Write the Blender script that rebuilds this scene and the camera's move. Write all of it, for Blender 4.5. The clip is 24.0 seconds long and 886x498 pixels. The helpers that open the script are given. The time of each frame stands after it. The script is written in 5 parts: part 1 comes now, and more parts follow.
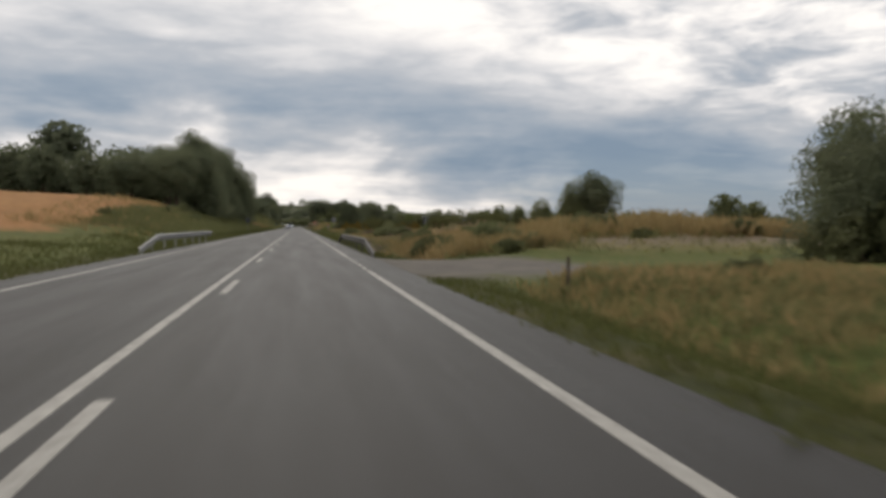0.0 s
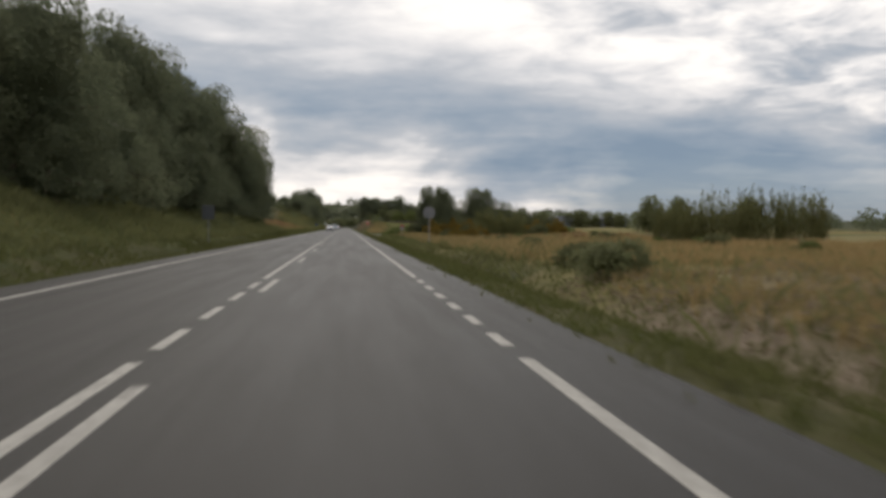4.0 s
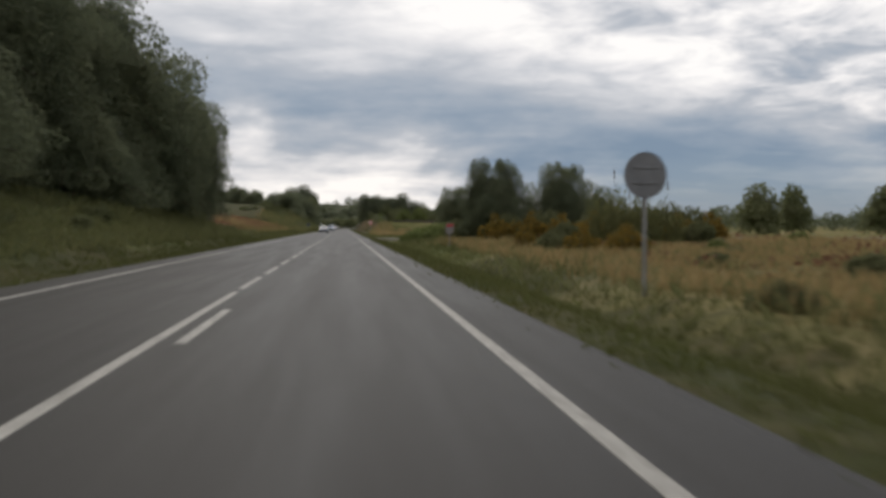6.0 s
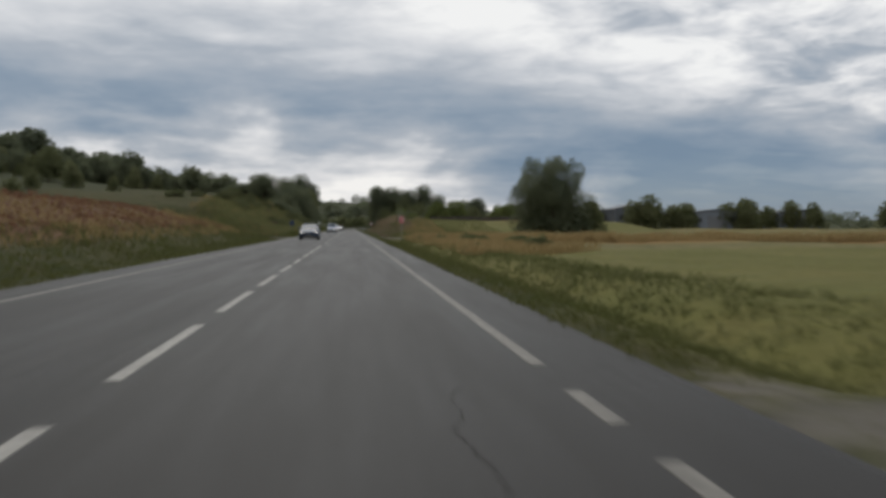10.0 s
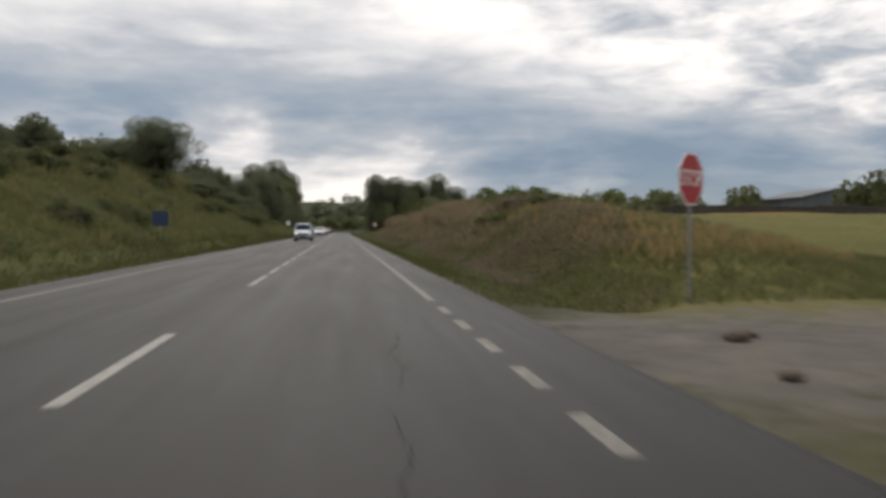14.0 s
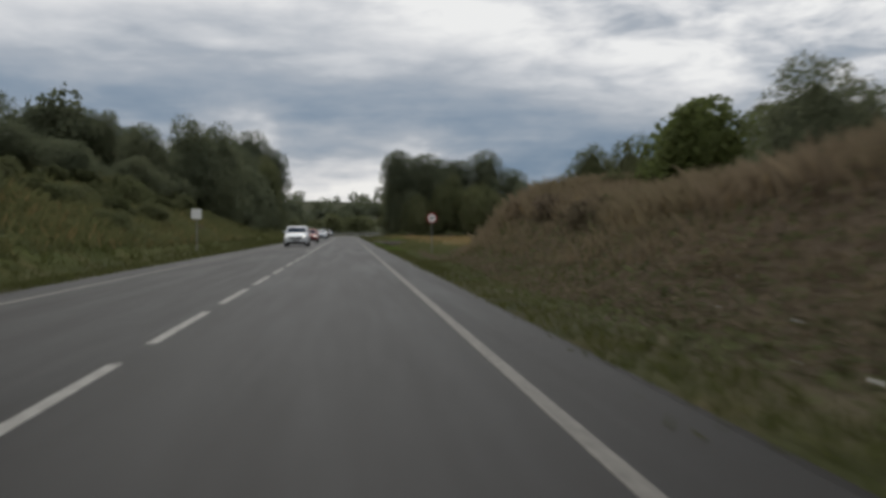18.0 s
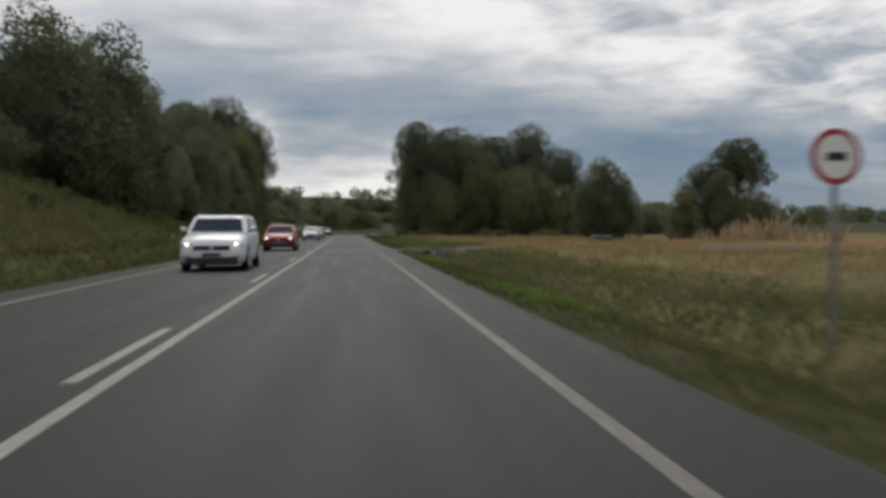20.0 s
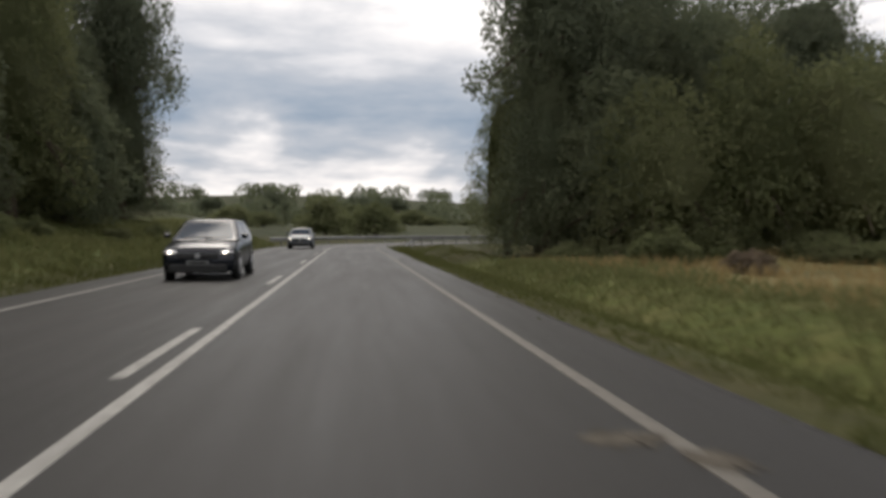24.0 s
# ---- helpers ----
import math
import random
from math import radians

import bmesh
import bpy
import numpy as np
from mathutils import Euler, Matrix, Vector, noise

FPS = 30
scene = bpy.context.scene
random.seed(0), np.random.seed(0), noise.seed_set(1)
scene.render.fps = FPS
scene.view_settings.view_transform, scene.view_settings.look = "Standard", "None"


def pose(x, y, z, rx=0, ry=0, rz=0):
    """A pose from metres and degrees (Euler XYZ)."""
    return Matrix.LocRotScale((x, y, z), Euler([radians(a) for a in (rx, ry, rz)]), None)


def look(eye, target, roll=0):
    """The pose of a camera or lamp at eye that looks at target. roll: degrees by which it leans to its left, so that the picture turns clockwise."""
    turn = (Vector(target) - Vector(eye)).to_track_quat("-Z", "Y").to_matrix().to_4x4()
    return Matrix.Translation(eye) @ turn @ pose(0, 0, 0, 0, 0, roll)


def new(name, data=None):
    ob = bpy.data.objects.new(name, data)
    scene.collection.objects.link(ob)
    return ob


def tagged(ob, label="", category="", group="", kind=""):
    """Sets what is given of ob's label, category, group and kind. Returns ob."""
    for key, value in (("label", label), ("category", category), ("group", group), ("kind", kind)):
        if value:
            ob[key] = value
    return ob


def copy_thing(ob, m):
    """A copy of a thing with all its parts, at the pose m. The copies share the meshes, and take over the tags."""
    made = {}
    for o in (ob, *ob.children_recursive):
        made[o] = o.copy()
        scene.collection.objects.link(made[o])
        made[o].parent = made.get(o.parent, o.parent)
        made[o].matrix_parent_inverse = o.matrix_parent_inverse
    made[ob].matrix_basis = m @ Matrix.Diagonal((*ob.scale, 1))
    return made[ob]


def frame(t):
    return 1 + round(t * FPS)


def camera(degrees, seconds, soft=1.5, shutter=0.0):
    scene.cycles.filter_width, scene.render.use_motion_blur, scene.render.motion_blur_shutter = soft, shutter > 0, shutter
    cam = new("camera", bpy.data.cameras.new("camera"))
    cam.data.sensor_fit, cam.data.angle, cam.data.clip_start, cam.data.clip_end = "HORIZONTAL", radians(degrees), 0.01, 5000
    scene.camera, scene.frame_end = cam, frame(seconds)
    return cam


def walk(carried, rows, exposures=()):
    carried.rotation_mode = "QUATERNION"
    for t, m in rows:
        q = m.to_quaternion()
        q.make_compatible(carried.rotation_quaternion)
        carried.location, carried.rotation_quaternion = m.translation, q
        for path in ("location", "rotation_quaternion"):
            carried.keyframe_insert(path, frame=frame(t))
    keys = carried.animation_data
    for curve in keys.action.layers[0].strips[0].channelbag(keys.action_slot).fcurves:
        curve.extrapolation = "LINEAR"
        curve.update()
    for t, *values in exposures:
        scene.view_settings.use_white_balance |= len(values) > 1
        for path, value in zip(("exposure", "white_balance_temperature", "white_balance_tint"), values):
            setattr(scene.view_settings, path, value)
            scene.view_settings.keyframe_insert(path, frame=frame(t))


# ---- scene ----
cam = camera(55.1, 24.0, soft=3.6, shutter=0.3)
PATH = [
    (0, pose(1.59, 0.00, 1.2, 88.44, 0, -9.70) @ pose(0, 0, 0, 0, 0, 0.17)),
    (0.5, pose(1.79, 11.08, 1.2, 88.23, 0, -9.03) @ pose(0, 0, 0, 0, 0, 0.23)),
    (1, pose(1.97, 22.16, 1.2, 88.36, 0, -8.15) @ pose(0, 0, 0, 0, 0, 0.28)),
    (1.5, pose(1.98, 33.27, 1.2, 88.51, 0, -7.44) @ pose(0, 0, 0, 0, 0, 0.25)),
    (2, pose(1.95, 44.39, 1.2, 88.54, 0, -6.93) @ pose(0, 0, 0, 0, 0, 0.21)),
    (2.5, pose(1.92, 55.37, 1.2, 88.35, 0, -6.53) @ pose(0, 0, 0, 0, 0, 0.12)),
    (4.5, pose(1.79, 99.62, 1.2, 88.52, 0, -6.65) @ pose(0, 0, 0, 0, 0, 0.29)),
    (5, pose(1.82, 110.84, 1.2, 88.50, 0, -6.84) @ pose(0, 0, 0, 0, 0, 0.26)),
    (5.5, pose(1.89, 122.06, 1.2, 88.50, 0, -6.76) @ pose(0, 0, 0, 0, 0, 0.11)),
    (6, pose(1.96, 133.28, 1.2, 88.50, 0, -6.66) @ pose(0, 0, 0, 0, 0, -0.04)),
    (6.5, pose(1.96, 144.55, 1.2, 88.50, 0, -6.69) @ pose(0, 0, 0, 0, 0, 0.00)),
    (7, pose(1.94, 155.78, 1.2, 88.51, 0, -6.64) @ pose(0, 0, 0, 0, 0, 0.04)),
    (7.5, pose(1.99, 166.84, 1.2, 88.52, 0, -6.67) @ pose(0, 0, 0, 0, 0, 0.12)),
    (8, pose(2.03, 177.90, 1.2, 88.61, 0, -6.70) @ pose(0, 0, 0, 0, 0, 0.19)),
    (8.5, pose(2.02, 189.01, 1.2, 88.67, 0, -6.54) @ pose(0, 0, 0, 0, 0, 0.14)),
    (9, pose(1.98, 200.14, 1.2, 88.74, 0, -6.35) @ pose(0, 0, 0, 0, 0, 0.08)),
    (9.5, pose(1.89, 211.24, 1.2, 88.76, 0, -6.27) @ pose(0, 0, 0, 0, 0, 0.10)),
    (10, pose(1.81, 222.30, 1.2, 88.52, 0, -6.23) @ pose(0, 0, 0, 0, 0, 0.11)),
    (10.5, pose(1.74, 233.27, 1.2, 88.51, 0, -6.18) @ pose(0, 0, 0, 0, 0, 0.09)),
    (12.5, pose(1.78, 276.80, 1.2, 88.58, 0, -6.80) @ pose(0, 0, 0, 0, 0, -0.08)),
    (13, pose(1.89, 287.76, 1.2, 88.49, 0, -6.80) @ pose(0, 0, 0, 0, 0, -0.05)),
    (13.5, pose(1.91, 298.65, 1.2, 88.67, 0, -6.79) @ pose(0, 0, 0, 0, 0, -0.05)),
    (14, pose(1.92, 309.41, 1.2, 88.68, 0, -6.84) @ pose(0, 0, 0, 0, 0, -0.04)),
    (14.5, pose(1.97, 319.98, 1.2, 88.79, 0, -6.67) @ pose(0, 0, 0, 0, 0, -0.13)),
    (15, pose(2.01, 330.46, 1.2, 88.72, 0, -6.73) @ pose(0, 0, 0, 0, 0, -0.21)),
    (15.5, pose(2.02, 340.89, 1.2, 88.72, 0, -6.80) @ pose(0, 0, 0, 0, 0, -0.24)),
    (16, pose(2.03, 351.34, 1.2, 88.68, 0, -6.95) @ pose(0, 0, 0, 0, 0, -0.27)),
    (16.5, pose(2.07, 361.80, 1.2, 88.79, 0, -6.72) @ pose(0, 0, 0, 0, 0, -0.14)),
    (17, pose(2.10, 372.29, 1.2, 88.68, 0, -6.60) @ pose(0, 0, 0, 0, 0, -0.02)),
    (17.5, pose(2.10, 382.83, 1.2, 88.73, 0, -6.53) @ pose(0, 0, 0, 0, 0, -0.13)),
    (18, pose(2.08, 393.43, 1.2, 88.78, 0, -6.41) @ pose(0, 0, 0, 0, 0, -0.25)),
    (18.5, pose(1.99, 404.14, 1.2, 88.66, 0, -6.28) @ pose(0, 0, 0, 0, 0, -0.16)),
    (20.5, pose(1.85, 448.13, 1.2, 88.62, 0, -6.43) @ pose(0, 0, 0, 0, 0, -0.23)),
    (21, pose(1.89, 459.30, 1.2, 88.69, 0, -6.46) @ pose(0, 0, 0, 0, 0, -0.33)),
    (21.5, pose(1.86, 470.30, 1.2, 88.40, 0, -6.39) @ pose(0, 0, 0, 0, 0, -0.18)),
    (22, pose(1.82, 481.18, 1.2, 88.57, 0, -6.40) @ pose(0, 0, 0, 0, 0, -0.04)),
    (22.5, pose(1.74, 491.97, 1.2, 88.29, 0, -6.22) @ pose(0, 0, 0, 0, 0, -0.02)),
    (23, pose(1.66, 502.73, 1.2, 88.51, 0, -6.19) @ pose(0, 0, 0, 0, 0, 0.01)),
    (23.5, pose(1.62, 513.49, 1.2, 88.76, 0, -6.28) @ pose(0, 0, 0, 0, 0, 0.04)),
    (24, pose(1.58, 524.25, 1.2, 88.86, 0, -6.17) @ pose(0, 0, 0, 0, 0, 0.08)),
]
EXPOSURES = [(0, 0.25, 6800, 10), (2, 0.24, 6850, 11), (5, 0.28, 6700, 10), (6, 0.19, 6600, 10), (8, 0.03, 6450, 9), (10, 0.02, 6400, 8), (13, 0.16, 6500, 9), (14, 0.28, 6750, 10),
             (15, 0.15, 6650, 10), (17, 0.0, 6450, 9), (18, -0.05, 6400, 8), (21, 0.05, 6550, 9), (22, 0.13, 6550, 10), (23, 0.19, 6650, 10), (24, 0.41, 6700, 11)]
walk(cam, PATH, EXPOSURES)

# ---- world and sun ----
world = bpy.data.worlds.new("overcast_sky")
scene.world = world
world.use_nodes = True
SUN_EL, SUN_AZ = radians(46), radians(-4)


class Nodes:
    """Small helper that adds nodes and links to one tree."""

    def __init__(self, tree):
        self.t = tree
        tree.nodes.clear()

    def add(self, kind, _out=0, **ins):
        n = self.t.nodes.new(kind)
        for key, val in ins.items():
            sock = n.inputs[int(key[1:])] if key[0] == "i" and key[1:].isdigit() else n.inputs[key.replace("_", " ")]
            if hasattr(val, "is_output"):
                self.t.links.new(val, sock)
            else:
                sock.default_value = val
        return n.outputs[_out]

    def math(self, op, a, b=0.0, c=0.0, clamp=False):
        out = self.add("ShaderNodeMath", i0=a, i1=b, i2=c)
        out.node.operation, out.node.use_clamp = op, clamp
        return out

    def mix(self, fac, a, b, blend="MIX"):
        n = self.t.nodes.new("ShaderNodeMix")
        n.data_type, n.blend_type = "RGBA", blend
        for sock, val in ((n.inputs[0], fac), (n.inputs[6], a), (n.inputs[7], b)):
            if hasattr(val, "is_output"):
                self.t.links.new(val, sock)
            else:
                sock.default_value = val if not isinstance(val, tuple) or len(val) == 4 else (*val, 1)
        return n.outputs[2]

    def ramp(self, fac, *stops):
        n = self.t.nodes.new("ShaderNodeValToRGB")
        self.t.links.new(fac, n.inputs[0])
        els = n.color_ramp.elements
        while len(els) < len(stops):
            els.new(0.5)
        for e, (p, c) in zip(els, stops):
            e.position = p
            e.color = (c, c, c, 1) if not isinstance(c, tuple) else (*c, 1)
        return n.outputs[0]

    def noise(self, vec, scale, detail=4.0, rough=0.55, dist=0.0, out=0):
        return self.add("ShaderNodeTexNoise", out, Vector=vec, Scale=scale, Detail=detail, Roughness=rough, Distortion=dist)


def build_sky():
    n = Nodes(world.node_tree)
    d = n.add("ShaderNodeTexCoord", 0)
    sep = n.t.nodes.new("ShaderNodeSeparateXYZ")
    n.t.links.new(d, sep.inputs[0])
    dx, dy, dz = sep.outputs
    nishita = n.t.nodes.new("ShaderNodeTexSky")
    nishita.sky_type, nishita.sun_disc = "NISHITA", False
    nishita.sun_elevation, nishita.sun_rotation = SUN_EL, SUN_AZ
    blue = n.mix(1.0, nishita.outputs[0], (0.075, 0.075, 0.075), "MULTIPLY")
    # cloud deck seen in perspective: directions laid onto a high plane
    h = n.math("ADD", n.math("MAXIMUM", dz, 0.0), 0.13)
    comb = n.add("ShaderNodeCombineXYZ", X=n.math("DIVIDE", dx, h), Y=n.math("DIVIDE", dy, h), Z=0.0)
    big = n.noise(comb, 0.75, 4.0, 0.5, 0.4)
    fine = n.noise(n.add("ShaderNodeMapping", Vector=comb, Scale=(0.9, 1.4, 1.0), Rotation=(0, 0, 0.2)), 2.2, 4.0, 0.5, 0.6)
    puff = n.noise(n.add("ShaderNodeMapping", Vector=d, Scale=(1.0, 1.0, 2.3)), 8.0, 5.0, 0.5, 0.25)
    wisp = n.noise(n.add("ShaderNodeMapping", Vector=d, Scale=(1.0, 1.0, 4.0), Location=(3, 1, 2)), 16.0, 5.0, 0.55, 0.3)
    # long grey-blue bank that sinks towards the right
    line = n.math("SUBTRACT", n.math("SUBTRACT", 0.141, n.math("MULTIPLY", dx, 0.11)), n.math("MULTIPLY", n.math("MULTIPLY", dx, dx), 0.25))
    off = n.math("SUBTRACT", dz, line)
    off = n.math("ADD", off, n.math("MULTIPLY", n.math("SUBTRACT", puff, 0.5), 0.10))
    band = n.math("SUBTRACT", 1.0, n.math("MULTIPLY", n.math("ABSOLUTE", off), 9.6), clamp=True)
    band = n.math("SMOOTH_MIN", band, 0.85, 0.3)
    low_right = n.math("MULTIPLY", n.math("MULTIPLY_ADD", dx, 3.4, -0.08, clamp=True), n.math("SUBTRACT", 1.0, n.math("MULTIPLY", dz, 6.0), clamp=True), clamp=True)
    dens = n.math("ADD", n.math("MULTIPLY", band, 0.68), n.math("MULTIPLY", low_right, 0.62))
    dens = n.math("ADD", dens, n.math("MULTIPLY", n.math("SUBTRACT", big, 0.46), 0.9))
    dens = n.math("ADD", dens, n.math("MULTIPLY", n.math("SUBTRACT", puff, 0.47), 0.95))
    dens = n.math("ADD", dens, n.math("MULTIPLY", n.math("SUBTRACT", fine, 0.5), 0.35))
    dens = n.math("ADD", dens, n.math("MULTIPLY", n.math("SUBTRACT", wisp, 0.5), 0.30))
    # rippled veil in the brighter part to the right
    veil = n.math("MULTIPLY", n.math("MULTIPLY", off, 7.0, clamp=True), n.math("MULTIPLY_ADD", dx, 1.6, 0.25, clamp=True))
    ripple = n.noise(n.add("ShaderNodeMapping", Vector=d, Scale=(1.0, 1.0, 3.4), Rotation=(0, 0.15, 0)), 12.0, 5.0, 0.55, 0.5)
    dens = n.math("ADD", dens, n.math("MULTIPLY", veil, n.math("MULTIPLY_ADD", n.math("SUBTRACT", ripple, 0.5), 1.5, 0.16)))
    shade = n.ramp(dens, (0.0, (0.83, 0.818, 0.813)), (0.18, (0.66, 0.66, 0.68)), (0.45, (0.39, 0.42, 0.47)), (0.75, (0.25, 0.305, 0.38)), (1.0, (0.175, 0.24, 0.325)))
    gap = n.ramp(n.math("SUBTRACT", low_right, n.math("MULTIPLY", fine, 0.5)), (0.2, 0.0), (0.8, 0.2))
    col = n.mix(gap, shade, blue)
    # lower clouds catch a slightly warmer light
    col = n.mix(n.math("SUBTRACT", 1.0, n.math("MULTIPLY", dz, 6.0), clamp=True), col, n.mix(1.0, col, (1.03, 1.0, 0.965), "MULTIPLY"))
    bg = n.add("ShaderNodeBackground", Color=col, Strength=1.06)
    out = n.t.nodes.new("ShaderNodeOutputWorld")
    n.t.links.new(bg, out.inputs[0])


build_sky()
sun = new("sun", bpy.data.lights.new("sun", "SUN"))
sun.data.energy, sun.data.angle, sun.data.color = 0.9, radians(24), (1.0, 0.95, 0.87)
sun.matrix_world = look((math.sin(SUN_AZ) * 90, math.cos(SUN_AZ) * 90, math.tan(SUN_EL) * 90), (0, 0, 0))

# ---- materials ----


def material(name, build, rough=0.8, spec=0.3, metal=0.0):
    m = bpy.data.materials.new(name)
    m.use_nodes = True
    n = Nodes(m.node_tree)
    n.pos = n.add("ShaderNodeNewGeometry", 0)
    n.rand = n.add("ShaderNodeObjectInfo", 5)
    n.island = n.add("ShaderNodeNewGeometry", 8)
    got = build(n)
    col, bump, rgh = got if isinstance(got, tuple) and len(got) == 3 else (got, None, None)
    bsdf = n.t.nodes.new("ShaderNodeBsdfPrincipled")
    for sock, val in (("Base Color", col), ("Roughness", rgh if rgh is not None else rough), ("Specular IOR Level", spec), ("Metallic", metal)):
        if hasattr(val, "is_output"):
            n.t.links.new(val, bsdf.inputs[sock])
        else:
            bsdf.inputs[sock].default_value = (*val, 1) if isinstance(val, tuple) else val
    if bump is not None:
        b = n.add("ShaderNodeBump", Height=bump[0], Strength=bump[1], Distance=bump[2])
        n.t.links.new(b, bsdf.inputs["Normal"])
    out = n.t.nodes.new("ShaderNodeOutputMaterial")
    n.t.links.new(bsdf.outputs[0], out.inputs[0])
    return m


def plain(name, col, rough=0.6, spec=0.4, metal=0.0, vary=0.25, scale=3.0):
    def build(n):
        g = n.noise(n.pos, scale, 5.0)
        dark = tuple(c * (1 - vary) for c in col)
        lite = tuple(min(1, c * (1 + vary)) for c in col)
        return n.mix(n.ramp(g, (0.3, 0.0), (0.7, 1.0)), dark, lite), None, None
    return material(name, build, rough, spec, metal)


def soil(name, a, b, c, big=0.09, fine=2.2, deep=0.45):
    """Ground cover in three tones: broad patches, then tufts, then grain with painted-in shade."""
    def build(n):
        p1 = n.noise(n.pos, big, 5.0, 0.6, 0.6)
        p2 = n.noise(n.pos, fine, 6.0, 0.65)
        p3 = n.noise(n.pos, 0.6, 4.0, 0.6)
        col = n.mix(n.ramp(p1, (0.38, 0.0), (0.62, 1.0)), a, b)
        col = n.mix(n.ramp(p3, (0.45, 0.0), (0.7, 0.8)), col, c)
        col = n.mix(n.ramp(p2, (0.3, 0.55), (0.62, 0.0)), col, tuple(x * deep for x in a))
        return col, (p2, 0.7 if deep < 0.6 else 0.3, 0.12), None
    return material(name, build, 0.95, 0.1)


def leaf(name, a, b, tip=None):
    """Thin foliage: mixed tones, some light passing through."""
    def build(n):
        col = n.mix(n.island, a, b)
        col = n.mix(n.ramp(n.noise(n.pos, 0.35, 3.0), (0.35, 0.0), (0.7, 0.7)), col, tip or b)
        return n.mix(n.math("MULTIPLY", n.rand, 0.35), col, tuple(x * 0.6 for x in a)), None, None
    m = material(name, build, 0.75, 0.12)
    t = m.node_tree
    bsdf = [x for x in t.nodes if x.type == "BSDF_PRINCIPLED"][0]
    out = [x for x in t.nodes if x.type == "OUTPUT_MATERIAL"][0]
    thin, both = t.nodes.new("ShaderNodeBsdfTranslucent"), t.nodes.new("ShaderNodeMixShader")
    t.links.new(bsdf.inputs["Base Color"].links[0].from_socket, thin.inputs[0])
    both.inputs[0].default_value = 0.55
    t.links.new(bsdf.outputs[0], both.inputs[1])
    t.links.new(thin.outputs[0], both.inputs[2])
    t.links.new(both.outputs[0], out.inputs[0])
    return m


def asphalt_mat():
    def build(n):
        sp = n.t.nodes.new("ShaderNodeSeparateXYZ")
        n.t.links.new(n.pos, sp.inputs[0])
        stretched = n.add("ShaderNodeMapping", Vector=n.pos, Scale=(1.0, 0.06, 1.0))
        streak = n.noise(stretched, 1.6, 4.0, 0.6)
        blot = n.noise(n.pos, 0.16, 5.0, 0.6, 0.5)
        grain = n.noise(n.pos, 55.0, 3.0, 0.7)
        col = n.mix(n.ramp(streak, (0.3, 0.0), (0.7, 1.0)), (0.0165, 0.0155, 0.0145), (0.028, 0.0262, 0.0245))
        col = n.mix(n.ramp(blot, (0.35, 0.0), (0.7, 0.5)), col, (0.029, 0.0274, 0.0258))
        col = n.mix(n.ramp(grain, (0.35, 0.4), (0.6, 0.0)), col, (0.014, 0.0135, 0.013))
        # the far lane is darkened in colour, for vignetting and missing windscreen glare
        lane = n.ramp(n.math("MULTIPLY_ADD", sp.outputs[0], 1.5, 0.5, clamp=True), (0.0, 0.72), (1.0, 1.0))
        col = n.mix(1.0, col, lane, "MULTIPLY")
        return col, (grain, 0.35, 0.01), n.ramp(streak, (0.3, 0.46), (0.7, 0.58))
    return material("asphalt", build, 0.6, 0.11)


def paint_mat(name="road_paint", fresh=(0.30, 0.29, 0.265), worn=(0.105, 0.10, 0.092), cover=0.42):
    def build(n):
        wear = n.noise(n.pos, 9.0, 6.0, 0.7)
        big = n.noise(n.pos, 0.7, 3.0)
        f = n.math("ADD", n.ramp(wear, (cover, 0.0), (cover + 0.2, 0.7)), n.ramp(big, (0.5, 0.0), (0.8, 0.25)), clamp=True)
        return n.mix(f, fresh, worn), None, None
    return material(name, build, 0.65, 0.3)


M_ASPHALT, M_PAINT = asphalt_mat(), paint_mat()
M_WORN = paint_mat("worn_road_paint", (0.185, 0.174, 0.153), (0.066, 0.062, 0.056), 0.39)
M_FAINT = paint_mat("dusty_road_paint", (0.135, 0.120, 0.098), (0.062, 0.056, 0.048), 0.37)
M_BANK = soil("bramble_ground", (0.126, 0.098, 0.072), (0.156, 0.120, 0.086), (0.122, 0.110, 0.062), 0.12, 2.2, 0.75)
M_DARKWALL = soil("weathered_dark_wall", (0.062, 0.057, 0.052), (0.085, 0.078, 0.070), (0.070, 0.070, 0.050), 0.3, 2.5, 0.4)
# ground covers: three tones each, then how deep the painted shade between tufts goes
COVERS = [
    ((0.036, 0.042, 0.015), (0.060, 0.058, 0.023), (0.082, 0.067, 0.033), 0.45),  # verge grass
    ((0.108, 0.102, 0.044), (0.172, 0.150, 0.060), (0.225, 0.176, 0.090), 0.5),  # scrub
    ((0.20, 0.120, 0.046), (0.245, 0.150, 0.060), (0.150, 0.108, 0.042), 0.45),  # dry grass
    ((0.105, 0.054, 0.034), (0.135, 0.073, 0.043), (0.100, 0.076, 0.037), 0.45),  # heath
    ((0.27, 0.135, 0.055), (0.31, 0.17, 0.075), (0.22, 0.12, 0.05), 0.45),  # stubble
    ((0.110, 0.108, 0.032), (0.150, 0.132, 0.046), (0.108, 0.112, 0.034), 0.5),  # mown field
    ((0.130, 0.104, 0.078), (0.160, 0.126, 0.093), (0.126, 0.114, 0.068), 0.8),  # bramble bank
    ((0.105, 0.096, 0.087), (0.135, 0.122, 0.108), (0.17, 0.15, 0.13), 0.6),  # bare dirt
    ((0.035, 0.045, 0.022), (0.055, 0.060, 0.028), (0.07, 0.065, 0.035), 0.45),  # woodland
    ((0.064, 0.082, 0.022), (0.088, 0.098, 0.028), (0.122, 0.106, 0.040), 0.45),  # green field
]


